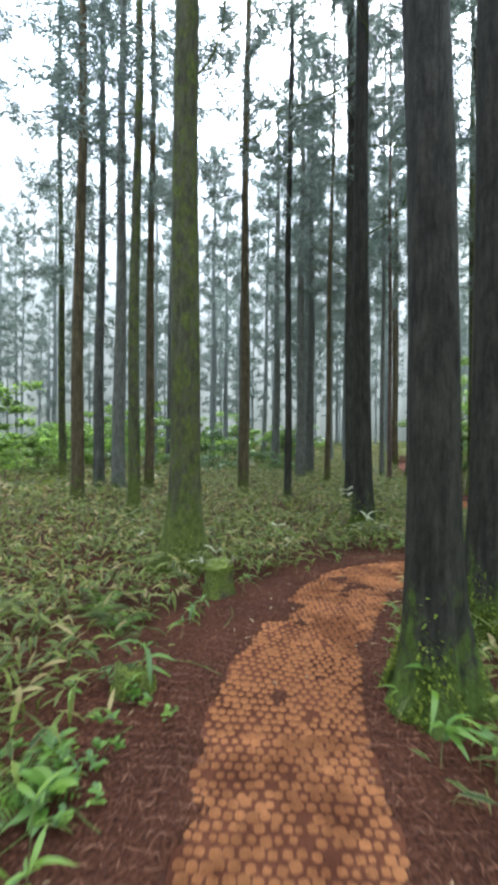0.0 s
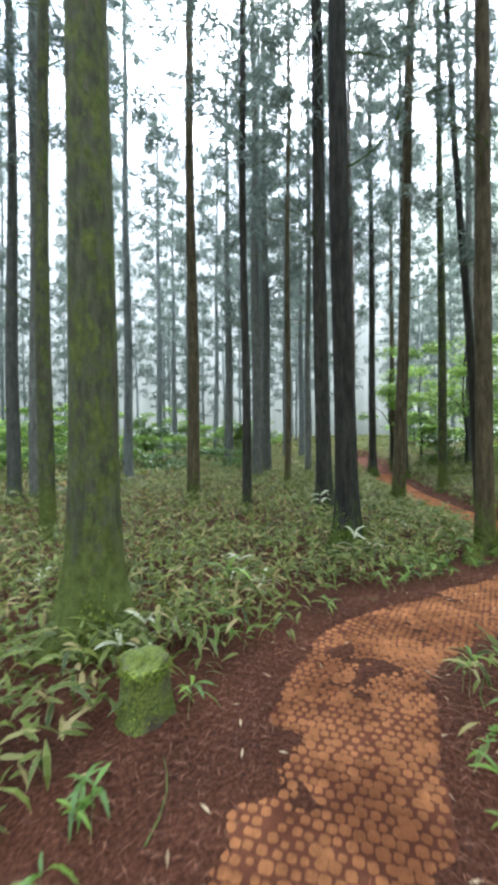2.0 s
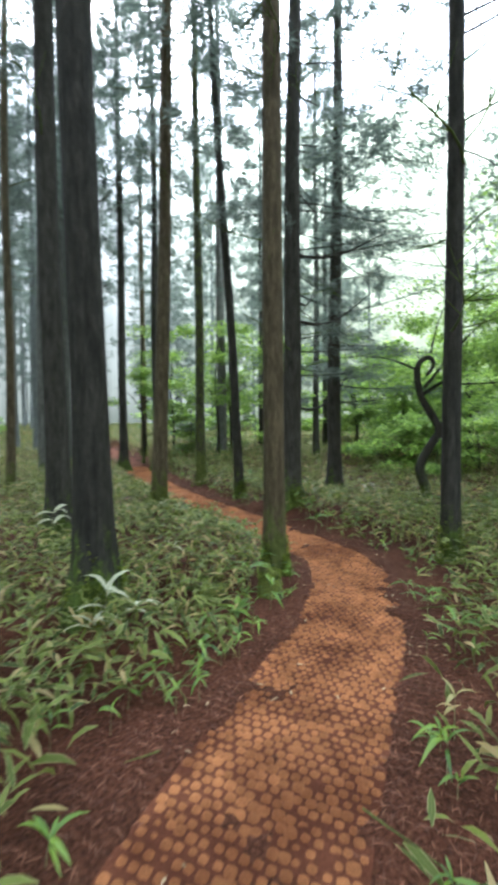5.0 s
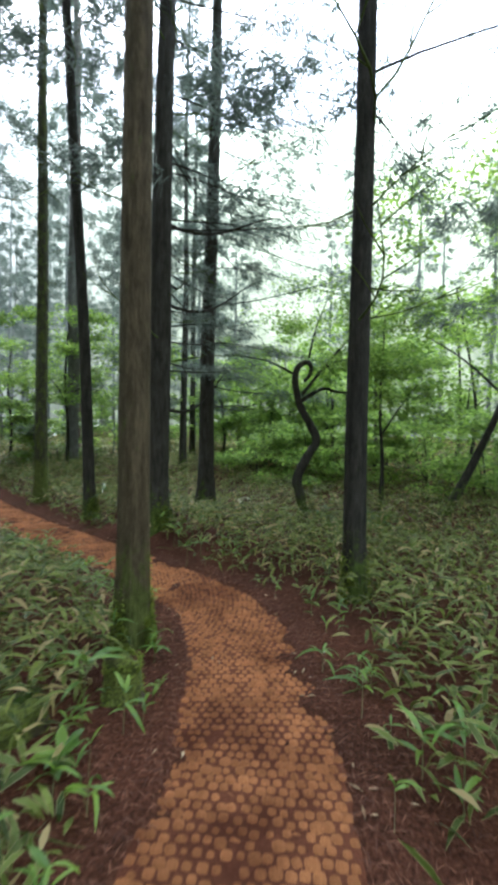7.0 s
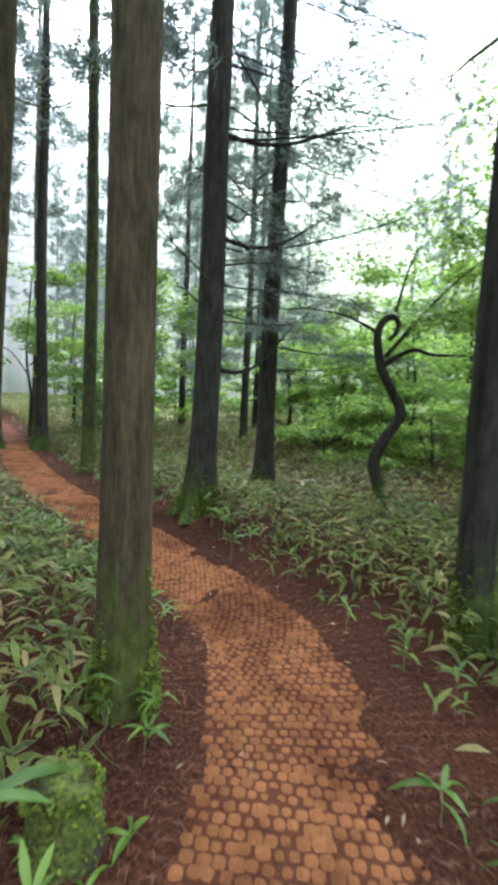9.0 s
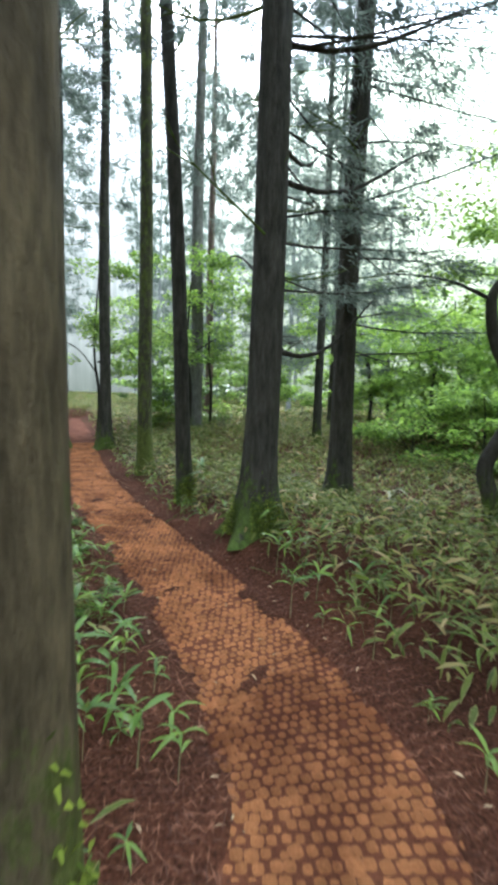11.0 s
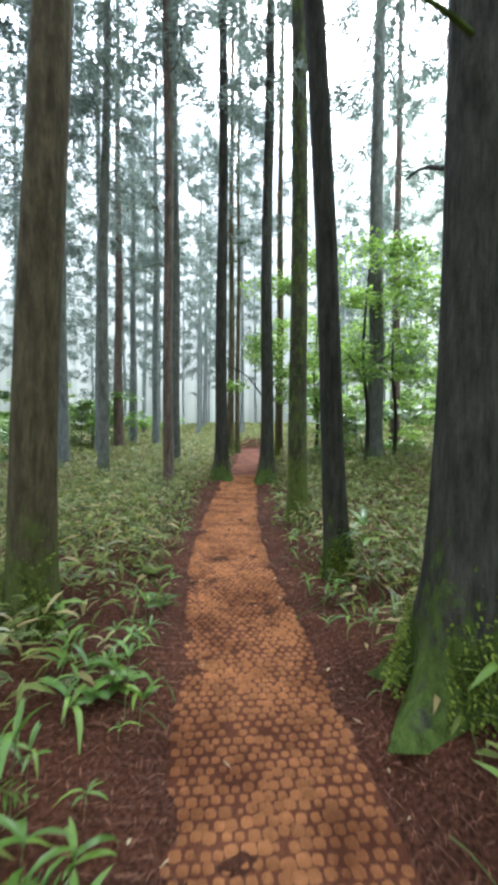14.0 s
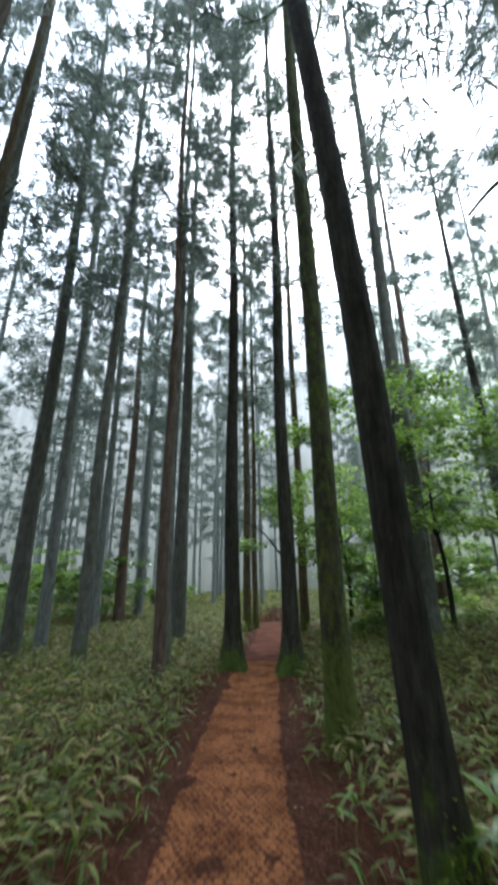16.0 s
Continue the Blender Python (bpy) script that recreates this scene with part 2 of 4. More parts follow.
SIDE = np.stack([TAN[:, 1], -TAN[:, 0]], -1)
HALF = 0.46


def near_way(x, y):
    """Nearest step of the way, and the offset to its right, for arrays of places."""
    x, y = np.atleast_1d(x).astype(float), np.atleast_1d(y).astype(float)
    idx = np.zeros(len(x), int)
    for a in range(0, len(x), 20000):
        q = np.stack([x[a:a + 20000], y[a:a + 20000]], -1)
        idx[a:a + 20000] = np.argmin(((q[:, None, :] - WAY[None, ::3, :2]) ** 2).sum(-1), axis=1) * 3
    d = np.stack([x, y], -1) - WAY[idx, :2]
    u = (d * SIDE[idx]).sum(-1)
    dist = np.hypot(d[:, 0], d[:, 1])
    return idx, u, dist


def wave(x, y, f, seed=0.0):
    """Cheap smooth noise from a few sines."""
    return (np.sin(x * f + seed) * np.cos(y * f * 1.13 + 2.1 * seed) + 0.6 * np.sin((x + y) * f * 1.9 + 3 * seed) * np.cos((x - 0.7 * y) * f * 2.3 + seed)
            + 0.35 * np.sin(x * f * 4.7 - y * f * 2.9 + seed) * np.cos(y * f * 5.1 + x * f * 1.7)) / 1.95


def step(v, a, b):
    t = np.clip((v - a) / (b - a), 0, 1)
    return t * t * (3 - 2 * t)


def land(x, y, fine=True):
    x, y = np.atleast_1d(x).astype(float), np.atleast_1d(y).astype(float)
    idx, u, dist = near_way(x, y)
    zp = WAY[idx, 2]
    side = 0.02 - 0.2 * np.exp(-((x - 10.0) ** 2 + (y - 9.8) ** 2) / 9.0) + 0.35 * step(x, 8, 12) * step(y, 13, 17) + np.minimum(0.04 * np.maximum(0, np.hypot(x - 4, y - 10) - 13), 1.4)
    z = zp + (side - zp) * step(dist, 0.5, 2.6 - 1.0 * step(y, 7.5, 9.0))
    z = z + 0.05 * wave(x, y, 0.9, 1.0) * step(dist, 0.6, 2.0)
    z = z + 0.17 * np.exp(-((x - 7.06) ** 2 + (y - 10.38) ** 2) / 0.9) * step(dist, 0.46, 0.75)
    if fine:
        z = z + 0.012 * wave(x, y, 7.0, 2.0) * step(dist, 0.35, 0.7)
        # soil that has crept over the mat's edges and lies on it in patches
        lump = 0.62 * wave(x, y, 4.1, 0.4) + 0.38 * wave(x, y, 13.0, 1.7)
        edge = 0.05 * (np.abs(u) - 0.385 - 0.06 * wave(x, y, 5.0, 3.0)) / 0.1
        drift = sum(np.exp(-((x - px) ** 2 + (y - py) ** 2) / w) for px, py, w in ((4.55, 6.42, 0.05), (4.3, 6.2, 0.03), (-0.1, 3.3, 0.07), (0.25, 3.9, 0.06), (1.35, 4.72, 0.03), (1.05, 4.95, 0.03), (1.0, 4.3, 0.02), (6.4, 9.2, 0.06)))
        creep = 0.09 * (lump - 0.24) + 0.05 * drift * (1 + 0.7 * wave(x, y, 11.0, 0.9)) + np.maximum(edge, -0.004)
        z = z + np.where(dist < 0.9, np.clip(creep, -0.03, 0.026), 0.026)
    return z


GX = np.concatenate([-np.geomspace(8, 420, 22)[::-1], np.arange(-7.9, -2, 0.28), np.arange(-2, 9.5, 0.075), np.arange(9.5, 20, 0.3), np.geomspace(20.3, 420, 20)])
GY = np.concatenate([-np.geomspace(7, 420, 20)[::-1], np.arange(-6.8, 0, 0.3), np.arange(0, 17, 0.075), np.arange(17, 34, 0.25), np.geomspace(34.3, 450, 20)])
gx, gy = np.meshgrid(GX, GY)
gz = land(gx.ravel(), gy.ravel())
nx, ny = len(GX), len(GY)
ii = (np.arange(ny - 1)[:, None] * nx + np.arange(nx - 1)[None]).ravel()
ground = new("ground", mesh_from("ground", np.stack([gx.ravel(), gy.ravel(), gz], -1), np.stack([ii, ii + 1, ii + 1 + nx, ii + nx], -1), SOIL, None, True))
tagged(ground, "dark reddish-brown forest soil with needles and litter", "ground", "", "structure")

# glowing ring far behind the trees, with the misty distance painted on it
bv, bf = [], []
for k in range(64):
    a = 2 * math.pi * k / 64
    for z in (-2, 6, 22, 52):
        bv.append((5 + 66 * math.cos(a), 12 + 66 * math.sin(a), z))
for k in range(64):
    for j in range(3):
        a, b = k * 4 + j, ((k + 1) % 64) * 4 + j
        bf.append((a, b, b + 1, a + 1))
tagged(new("backdrop", mesh_from("backdrop", bv, bf, MIST_MAT)), "glowing backdrop painted as pale misty forest distance fading into white sky", "backdrop", "", "structure")

# ---- trees ----
def spray_mesh(name, seed, height, spread, branches, tufts, blades, mat, bulk=1.0, flat=1.0):
    """A cedar's crown: tiers of branches that sag and turn up, hung with tufts of narrow needle sprays; its base is at 0."""
    r = np.random.default_rng(seed)
    V, F = [], []
    n = 0
    for b in range(branches):
        f = (b + r.random()) / branches
        z0 = f * height
        reach = spread * (1 - 0.7 * f ** 1.5) * r.uniform(0.45, 1.15)
        a = b * 2.4 + r.normal(0, 0.4)
        for t in range(tufts):
            g = r.uniform(0.2, 1.0) ** 0.7
            d = reach * g
            w = r.normal(0, 0.13 * d + 0.03)
            c = np.array([d * math.cos(a) - w * math.sin(a), d * math.sin(a) + w * math.cos(a), z0 - 0.3 * d + 0.22 * d * g + r.normal(0, 0.08)])
            for q in range(blades):
                az, el = a + r.normal(0, 0.9), r.normal(-0.3, 0.45)
                dr = np.array([math.cos(az) * math.cos(el), math.sin(az) * math.cos(el), math.sin(el)])
                sd = np.cross(dr, r.normal(0, 1, 3))
                sd /= np.linalg.norm(sd) + 1e-6
                L, W = r.uniform(0.14, 0.34) * bulk ** 0.5, r.uniform(0.009, 0.017) * bulk
                o = c + r.normal(0, 0.07, 3) * (1, 1, flat)
                V += [o - sd * W, o + sd * W, o + dr * L]
                F.append((n, n + 1, n + 2))
                n += 3
    return mesh_from(name, V, F, mat)


CROWNS = [spray_mesh("crown", 11 + k, 11.0, 2.45, 46, 13, 13, NEEDLES, 1.1) for k in range(4)]
FAR_CROWNS = [spray_mesh("crown", 51 + k, 11.0, 2.55, 40, 11, 8, NEEDLES, 1.75) for k in range(3)]

FINE_CROWN = spray_mesh("crown", 71, 11.0, 2.7, 44, 16, 28, NEEDLES, 0.6, 0.5)


def limb_mesh(seed, mat):
    """One bare side branch, a metre long, that sags, turns up at its tip and forks once or twice."""
    r = np.random.default_rng(seed)
    h = Heap()
    pts = [(g, 0.09 * math.sin(4 * g + seed), -0.2 * g + 0.28 * g * g) for g in np.linspace(0, 1, 7)]
    h.add(*tube(pts, [0.011 * (1 - 0.8 * g) for g in np.linspace(0, 1, 7)], 5))
    for at in (2, 3, 4, 5):
        p = pts[at]
        side = 1 if at % 2 else -1
        L = r.uniform(0.2, 0.45)
        q = [(p[0] + L * g * 0.8, p[1] + side * L * g * 0.6, p[2] + L * g * r.uniform(-0.1, 0.25)) for g in (0, 0.5, 1)]
        h.add(*tube(q, [0.007, 0.005, 0.002], 4))
    return h.mesh("limb", mat, True)


BARE = {kind: [limb_mesh(31 + k, BARK[kind]) for k in range(4)] for kind in BARK}


def cedar(x, y, diam, kind, lean=(0.0, 0.0), bow=0.0, height=21.0, crown_from=8.5, flare=1.6, crown=True, label="", limbs=0, sides=16, low=5.0, fine=False):
    base = float(land(x, y, False)[0])
    root = new("cedar_tree")
    root.location = (x, y, base - 0.1)
    r0 = diam / 2
    seed = int(abs(x * 131 + y * 71)) % 1000
    r = np.random.default_rng(seed)
    ph = r.uniform(0, 6.28, 3)
    zs = [0, 0.08, 0.16, 0.25, 0.35, 0.5, 0.7, 1.0, 1.5, 2.2, 3.4, 5, 7, 9.5, 12, 15, 18, height]

    def middle(z):
        sway = bow * math.sin(math.pi * min(1, z / 9.0))
        return (lean[0] * z + sway + 0.03 * math.sin(z * 0.6 + ph[0]) * min(1, z / 3), lean[1] * z + 0.3 * sway + 0.03 * math.sin(z * 0.5 + ph[1]) * min(1, z / 3), z)

    def girth(z):
        return r0 * (1 - 0.72 * z / height) * (1 + (flare - 1) * math.exp(-z / 0.34))

    def lobes(a, i):
        e = math.exp(-zs[i] / 0.3) * (flare - 1)
        return 1 + e * 0.3 * (math.sin(5 * a + ph[2]) + 0.6 * math.sin(3 * a + ph[0])) + 0.025 * math.sin(7 * a + ph[1] + 0.4 * i) + 0.02 * math.sin(4 * a - 0.7 * i)

    v, f = tube([middle(z) for z in zs], [girth(z) for z in zs], sides, lobes)
    part("trunk", mesh_from("trunk", v, f, BARK[kind], None, True), root)
    for k in range(limbs):
        z = low + (10.5 - low) * (k + r.random()) / limbs
        m = middle(z)
        ob = part("limb", BARE[kind][k % 4], root, "thin bare side branch")
        a, L = r.uniform(0, 6.28), r.uniform(0.5, 1.9 if fine else 1.5)
        ob.location = (m[0], m[1], z)
        ob.rotation_euler = (r.normal(0, 0.3), r.normal(-0.1, 0.2), a)
        ob.scale = (L, L, L)
    if crown:
        cr = part("crown", FINE_CROWN if fine else CROWNS[seed % 4] if sides > 8 else FAR_CROWNS[seed % 3], root, "drooping grey-green needle sprays")
        w = r.uniform(0.85, 1.2)
        cr.location = (lean[0] * (crown_from + 5), lean[1] * (crown_from + 5), crown_from)
        cr.rotation_euler = (0, 0, ph[0])
        cr.scale = (w, w, (height + 1 - crown_from) / 11.0)
    return tagged(root, label or LABEL[kind], "tree", "cedars of the plantation")


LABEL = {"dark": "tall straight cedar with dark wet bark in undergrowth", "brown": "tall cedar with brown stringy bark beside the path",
         "moss": "tall cedar with green moss over its bark", "grey": "slender far cedar trunk with mist painted into its pale grey bark", "pale": "grey-brown cedar trunk paled by painted haze, standing in dwarf bamboo", "red": "slim cedar with reddish peeling bark"}

def moss_skirt(tree, x, y, r0, flare):
    """Tufts of moss over the foot of a trunk, thickest on the roots."""
    r = np.random.default_rng(int(abs(x * 37 + y * 91)))
    n = 3800
    az, z = r.uniform(0, 6.28, n), 0.1 + np.abs(r.normal(0, 0.22, n))
    keep = np.sin(3 * az + x) + 0.6 * np.sin(5 * az + 7 * z + y) > 1.5 * z - 0.7
    az, z = az[keep], z[keep]
    n = len(az)
    w = r0 * (1 + (flare - 1) * np.exp(-z / 0.34)) * r.uniform(0.96, 1.08, n)
    d = np.stack([np.cos(az + r.normal(0, 0.5, n)), np.sin(az + r.normal(0, 0.5, n)), r.normal(0.1, 0.6, n)], -1) * r.uniform(0.01, 0.028, n)[:, None]
    o = np.stack([w * np.cos(az), w * np.sin(az), z], -1)
    t = np.stack([-np.sin(az), np.cos(az), r.normal(0, 0.5, n)], -1) * 0.008
    v = np.stack([o - t, o + t, o + d + t * 0.4, o + d - t * 0.4], 1).reshape(-1, 3)
    tagged(part("moss", mesh_from("moss", v, np.arange(n * 4).reshape(-1, 4), MOSS_TUFT), tree, "green moss on the roots"), "", "", "", "stuff")


MOSS_TUFT = leafy("moss_tuft", (0.055, 0.08, 0.009), (0.165, 0.2, 0.024), 0.9, 0.2)

NAMED = [
    (1.14, 2.49, 0.325, "dark", (-0.02, 0.01), 0.0), (1.98, 3.45, 0.33, "dark", (0.01, 0), 0.0), (-0.81, 5.34, 0.40, "moss", (0.0, 0), 0.0),
    (-4.2, 10.6, 0.32, "brown", (0.0, 0), 0.0), (-3.9, 13.0, 0.40, "moss", (0.0, 0), 0.0), (-4.7, 13.6, 0.34, "moss", (0.0, 0), 0.0), (-2.47, 9.28, 0.26, "moss", (0.0, 0), 0.0),
    (-3.07, 13.4, 0.3, "brown", (0, 0), 0.0), (-0.12, 13.24, 0.33, "brown", (0.0, 0), 0.0), (-0.29, 21.02, 0.38, "brown", (0, 0), 0.0), (1.01, 10.86, 0.19, "dark", (0.0, 0), 0.0),
    (2.2, 18.0, 0.4, "moss", (0, 0), 0.0), (3.05, 22.66, 0.33, "grey", (0, 0), 0.0), (2.95, 16.0, 0.22, "brown", (0.01, 0), 0.0),
    (2.49, 10.17, 0.32, "dark", (-0.01, 0), 0.0), (2.1, 7.75, 0.33, "dark", (-0.01, 0), 0.0), (-2.6, 18.5, 0.36, "grey", (0, 0), 0.0), (6.06, 19.37, 0.22, "brown", (0, 0), 0.0),
    (4.2, 7.74, 0.26, "brown", (0.0, 0.0), 0.0), (6.15, 6.6, 0.235, "dark", (0.0, 0), 0.0), (7.06, 10.38, 0.385, "dark", (0.01, -0.01), 0.0), (9.16, 10.97, 0.34, "dark", (0.0, -0.01), 0.0),
    (7.33, 12.4, 0.235, "dark", (-0.05, 0.02), 0.0), (7.79, 14.87, 0.3, "moss", (-0.005, 0), 0.0), (8.4, 18.83, 0.33, "dark", (0.0, 0), 0.0), (7.4, 19.58, 0.33, "dark", (0, 0), 0.0),
    (5.97, 18.03, 0.2, "red", (-0.005, 0), 0.0), (11.2, 18.6, 0.42, "dark", (0, 0), 0.0), (14.9, 23.6, 0.38, "red", (0, 0), 0.0), (4.73, 11.64, 0.30, "brown", (0.035, 0), 0.0),
    (6.43, 23.29, 0.42, "moss", (0, 0), 0.0), (1.65, 25.10, 0.5, "moss", (0.0, 0), 0.0), (2.98, 20.54, 0.4, "moss", (0.0, 0), 0.0), (4.5, 19.34, 0.27, "dark", (0.01, 0), 0.0),
    (4.27, 29.71, 0.45, "red", (0, 0), 0.0), (4.86, 32.73, 0.4, "grey", (0, 0), 0.0), (6.01, 31.28, 0.4, "grey", (0, 0), 0.0), (8.96, 26.39, 0.3, "brown", (0, 0), 0.0),
    (9.47, 27.41, 0.22, "brown", (0, 0), 0.0), (6.77, 29.81, 0.4, "grey", (0, 0), 0.0), (3.67, 27.18, 0.34, "grey", (0, 0), 0.0), (10.31, 23.94, 0.3, "brown", (0.0, 0), 0.0),
]
PLACED = []
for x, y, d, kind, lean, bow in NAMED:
    # farther trunks swap to the bark that has haze in its colour
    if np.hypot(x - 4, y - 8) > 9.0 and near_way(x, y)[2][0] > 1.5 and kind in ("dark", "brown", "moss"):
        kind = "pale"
    low = 2.1 if (x, y) == (7.06, 10.38) else 2.3 if d > 0.3 and kind in ("moss", "dark") else 1.5
    edge = (x, y) in ((9.16, 10.97), (6.15, 6.6), (7.06, 10.38))
    tree = cedar(x, y, d, kind, lean, bow, flare=low, limbs=20 if edge else 8, crown_from=5.2 if edge else 8.6 if near_way(x, y)[2][0] < 1.6 and y < 13 else rng.uniform(7.2, 9.6), fine=edge, low=2.6 if edge else 5.0)
    if near_way(x, y)[2][0] < 2.4 and y < 13:
        moss_skirt(tree, x, y, d / 2, low)
    PLACED.append((x, y))

# heavy, sinuous low limbs of the big mossy cedar
big = [o for o in scene.objects if o.name.startswith("cedar_tree") and abs(o.location.x - 7.06) < 0.01][0]
for z, a, L, rise in [(2.15, -0.35, 1.9, 0.35), (3.9, -0.5, 2.3, 0.3), (4.4, 0.2, 2.0, 0.25), (3.2, 0.9, 1.5, 0.1), (5.2, -0.8, 2.4, 0.2)]:
    pts = [(L * g * math.cos(a + 0.3 * g), L * g * math.sin(a + 0.3 * g), z + rise * L * g * g - 0.16 * math.sin(5 * g)) for g in np.linspace(0, 1, 9)]
    part("limb", mesh_from("limb", *tube(pts, [0.034 * (1 - 0.75 * g) for g in np.linspace(0, 1, 9)], 7), BARK["dark"], None, True), big, "thick curving bare limb")

# thin bare branches on the clearing side of the two edge cedars
br = np.random.default_rng(41)
for tx, count, span in ((7.06, 24, (-0.9, 0.9)), (9.16, 26, (-1.3, 0.9)), (6.15, 12, (-1.6, 0.6))):
    host = [o for o in scene.objects if o.name.startswith("cedar_tree") and abs(o.location.x - tx) < 0.01][0]
    for k in range(count):
        z, a, L, rise = (1.9 if tx > 6.5 else 5.0) + (7.2 if tx > 6.5 else 4.5) * (k + br.random()) / count, br.uniform(*span), br.uniform(1.2, 3.2), br.uniform(-0.12, 0.2)
        L *= 1.0 + 0.45 * min(1.0, max(0.0, z - 3.5))
        fork = br.uniform(-0.5, 0.5)
        pts = [(L * g * math.cos(a + 0.2 * fork * g), L * g * math.sin(a + 0.2 * fork * g), z + rise * L * g + 0.05 * math.sin(6 * g + k)) for g in np.linspace(0, 1, 7)]
        heap = Heap()
        heap.add(*tube(pts, [0.016 * (1 - 0.8 * g) for g in np.linspace(0, 1, 7)], 5))
        for q in (2, 3, 4, 5):
            b = a + (0.7 if q % 2 else -0.7)
            twig = [tuple(np.array(pts[q]) + np.array((math.cos(b), math.sin(b), 0.25 * br.normal())) * w) for w in (0.0, 0.18 * L, 0.34 * L)]
            heap.add(*tube(twig, [0.006, 0.004, 0.0015], 4))
        part("bare_branch", heap.mesh("bare_branch", BARK["dark"], True), host, "thin bare dead branch")
        if z > 2.6:
            sv = []
            for q in range(520):
                g = br.uniform(0.35, 1.0)
                o = np.array([np.interp(g, np.linspace(0, 1, 7), [p[c] for p in pts]) for c in range(3)]) + br.normal(0, 0.22, 3) * (1, 1, 0.3)
                d = np.array([math.cos(a) + br.normal(0, 0.7), math.sin(a) + br.normal(0, 0.7), -0.5 + 0.4 * br.normal()])
                d *= br.uniform(0.09, 0.2) / np.linalg.norm(d)
                w = np.cross(d, br.normal(0, 1, 3))
                w *= 0.007 / (np.linalg.norm(w) + 1e-6)
                sv += [o - w, o + w, o + d]
            part("needle_spray", mesh_from("needle_spray", sv, np.arange(1560).reshape(-1, 3), NEEDLES), host, "drooping grey-green needle sprays")["kind"] = "stuff"

# cedars along the clearing, green nearly to the ground
for x, y, d in [(13.4, 15.4, 0.26), (17.5, 18.5, 0.3), (12.2, 3.2, 0.34), (9.4, 4.4, 0.3), (10.8, 3.4, 0.3), (15.0, 20.5, 0.3)]:
    cedar(x, y, d, "dark", (0.0, 0.0), 0.0, height=17, crown_from=3.2 if x < 11.0 else 2.6, limbs=10, low=2.0, fine=True, label="cedar with green branches nearly to the ground")
    PLACED.append((x, y))

# the plantation goes on behind
tries = 0
while len(PLACED) < 190 and tries < 9000:
    tries += 1
    x, y = rng.uniform(-36, 42), rng.uniform(-8, 66)
    d0 = np.hypot(x - 4, y - 8)
    if d0 < 12.5 and y > -3 and x > -7:
        continue
    if x > 7 and -6 < y < 22 and y < 7 + 0.95 * (x - 2) and x < 34:
        continue
    if -6 < x < 14 and 3 < y < 26:
        continue
    if near_way(x, y)[2][0] < 2 or (0.25 < (x - 6) / max(y - 9, 1) < 0.36 and y > 20):
        continue
    if min((x - a) ** 2 + (y - b) ** 2 for a, b in PLACED) < 2.6 ** 2:
        continue
    # bark paled with distance, haze put into the base colour
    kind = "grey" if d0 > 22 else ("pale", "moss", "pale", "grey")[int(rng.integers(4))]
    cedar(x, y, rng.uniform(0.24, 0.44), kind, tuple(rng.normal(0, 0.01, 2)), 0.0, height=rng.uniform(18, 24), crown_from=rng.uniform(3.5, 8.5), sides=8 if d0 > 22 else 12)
    PLACED.append((x, y))


# ---- broadleaf trees and shrubs of the clearing ----
def leaf_cloud(centres, count, size, r, flat=0.35):
    """Small pointed leaves scattered about centres (x, y, z, radius)."""
    centres = np.asarray(centres, float)
    pick = r.integers(len(centres), size=count)
    c = centres[pick]
    off = r.normal(0, 1, (count, 3))
    off /= np.maximum(1e-6, np.linalg.norm(off, axis=1))[:, None]
    off *= (r.random(count) ** 0.45)[:, None] * c[:, 3:4]
    off[:, 2] *= flat
    o = c[:, :3] + off
    az, el = r.uniform(0, 2 * np.pi, count), r.normal(-0.2, 0.35, count)
    d = np.stack([np.cos(az) * np.cos(el), np.sin(az) * np.cos(el), np.sin(el)], -1)
    s = np.stack([-np.sin(az), np.cos(az), r.normal(0, 0.35, count)], -1)
    L = size * r.uniform(0.6, 1.3, count)[:, None]
    v = np.stack([o, o + d * L * 0.45 - s * L * 0.32, o + d * L, o + d * L * 0.45 + s * L * 0.32], 1).reshape(-1, 3)
    return v, np.arange(count * 4).reshape(-1, 4)


def spline(ctrl, steps):
    """A smooth line through points in space."""
    c = [np.array(p, float) for p in ctrl]
    out = []
    for i in range(len(c) - 1):
        p0, p1, p2, p3 = c[max(i - 1, 0)], c[i], c[i + 1], c[min(i + 2, len(c) - 1)]
        for u in np.linspace(0, 1, steps, endpoint=False):
            out.append(tuple(0.5 * (2 * p1 + (p2 - p0) * u + (2 * p0 - 5 * p1 + 4 * p2 - p3) * u * u + (3 * p1 - p0 - 3 * p2 + p3) * u ** 3)))
    return out + [tuple(c[-1])]


def broadleaf(x, y, trunk_pts, r0, limbs, clumps, leaves, size, label, mat=MAPLE, wood="dark", seed=1, name="maple_tree"):
    r = np.random.default_rng(seed)
    root = new(name)
    root.location = (x, y, float(land(x, y, False)[0]) - 0.05)
    n = len(trunk_pts)
    fine_pts = spline(trunk_pts, 5)
    n = len(fine_pts)
    v, f = tube(fine_pts, [r0 * (1 - 0.72 * i / (n - 1)) * (1.4 if i == 0 else 1) for i in range(n)], 9)
    part("trunk", mesh_from("trunk", v, f, BARK[wood], None, True), root)
    for pts, rr in limbs:
        pts = spline(pts, 4)
        v, f = tube(pts, [rr * (1 - 0.75 * i / (len(pts) - 1)) for i in range(len(pts))], 6)
        part("limb", mesh_from("limb", v, f, BARK[wood], None, True), root)
    v, f = leaf_cloud(clumps, leaves, size, r)
    part("crown", mesh_from("crown", v, f, mat), root, "bright green layered leaves")
    return tagged(root, label, "shrub" if name == "shrub" else "tree", "shrubs of the plantation" if name == "shrub" else "broadleaf trees of the clearing")


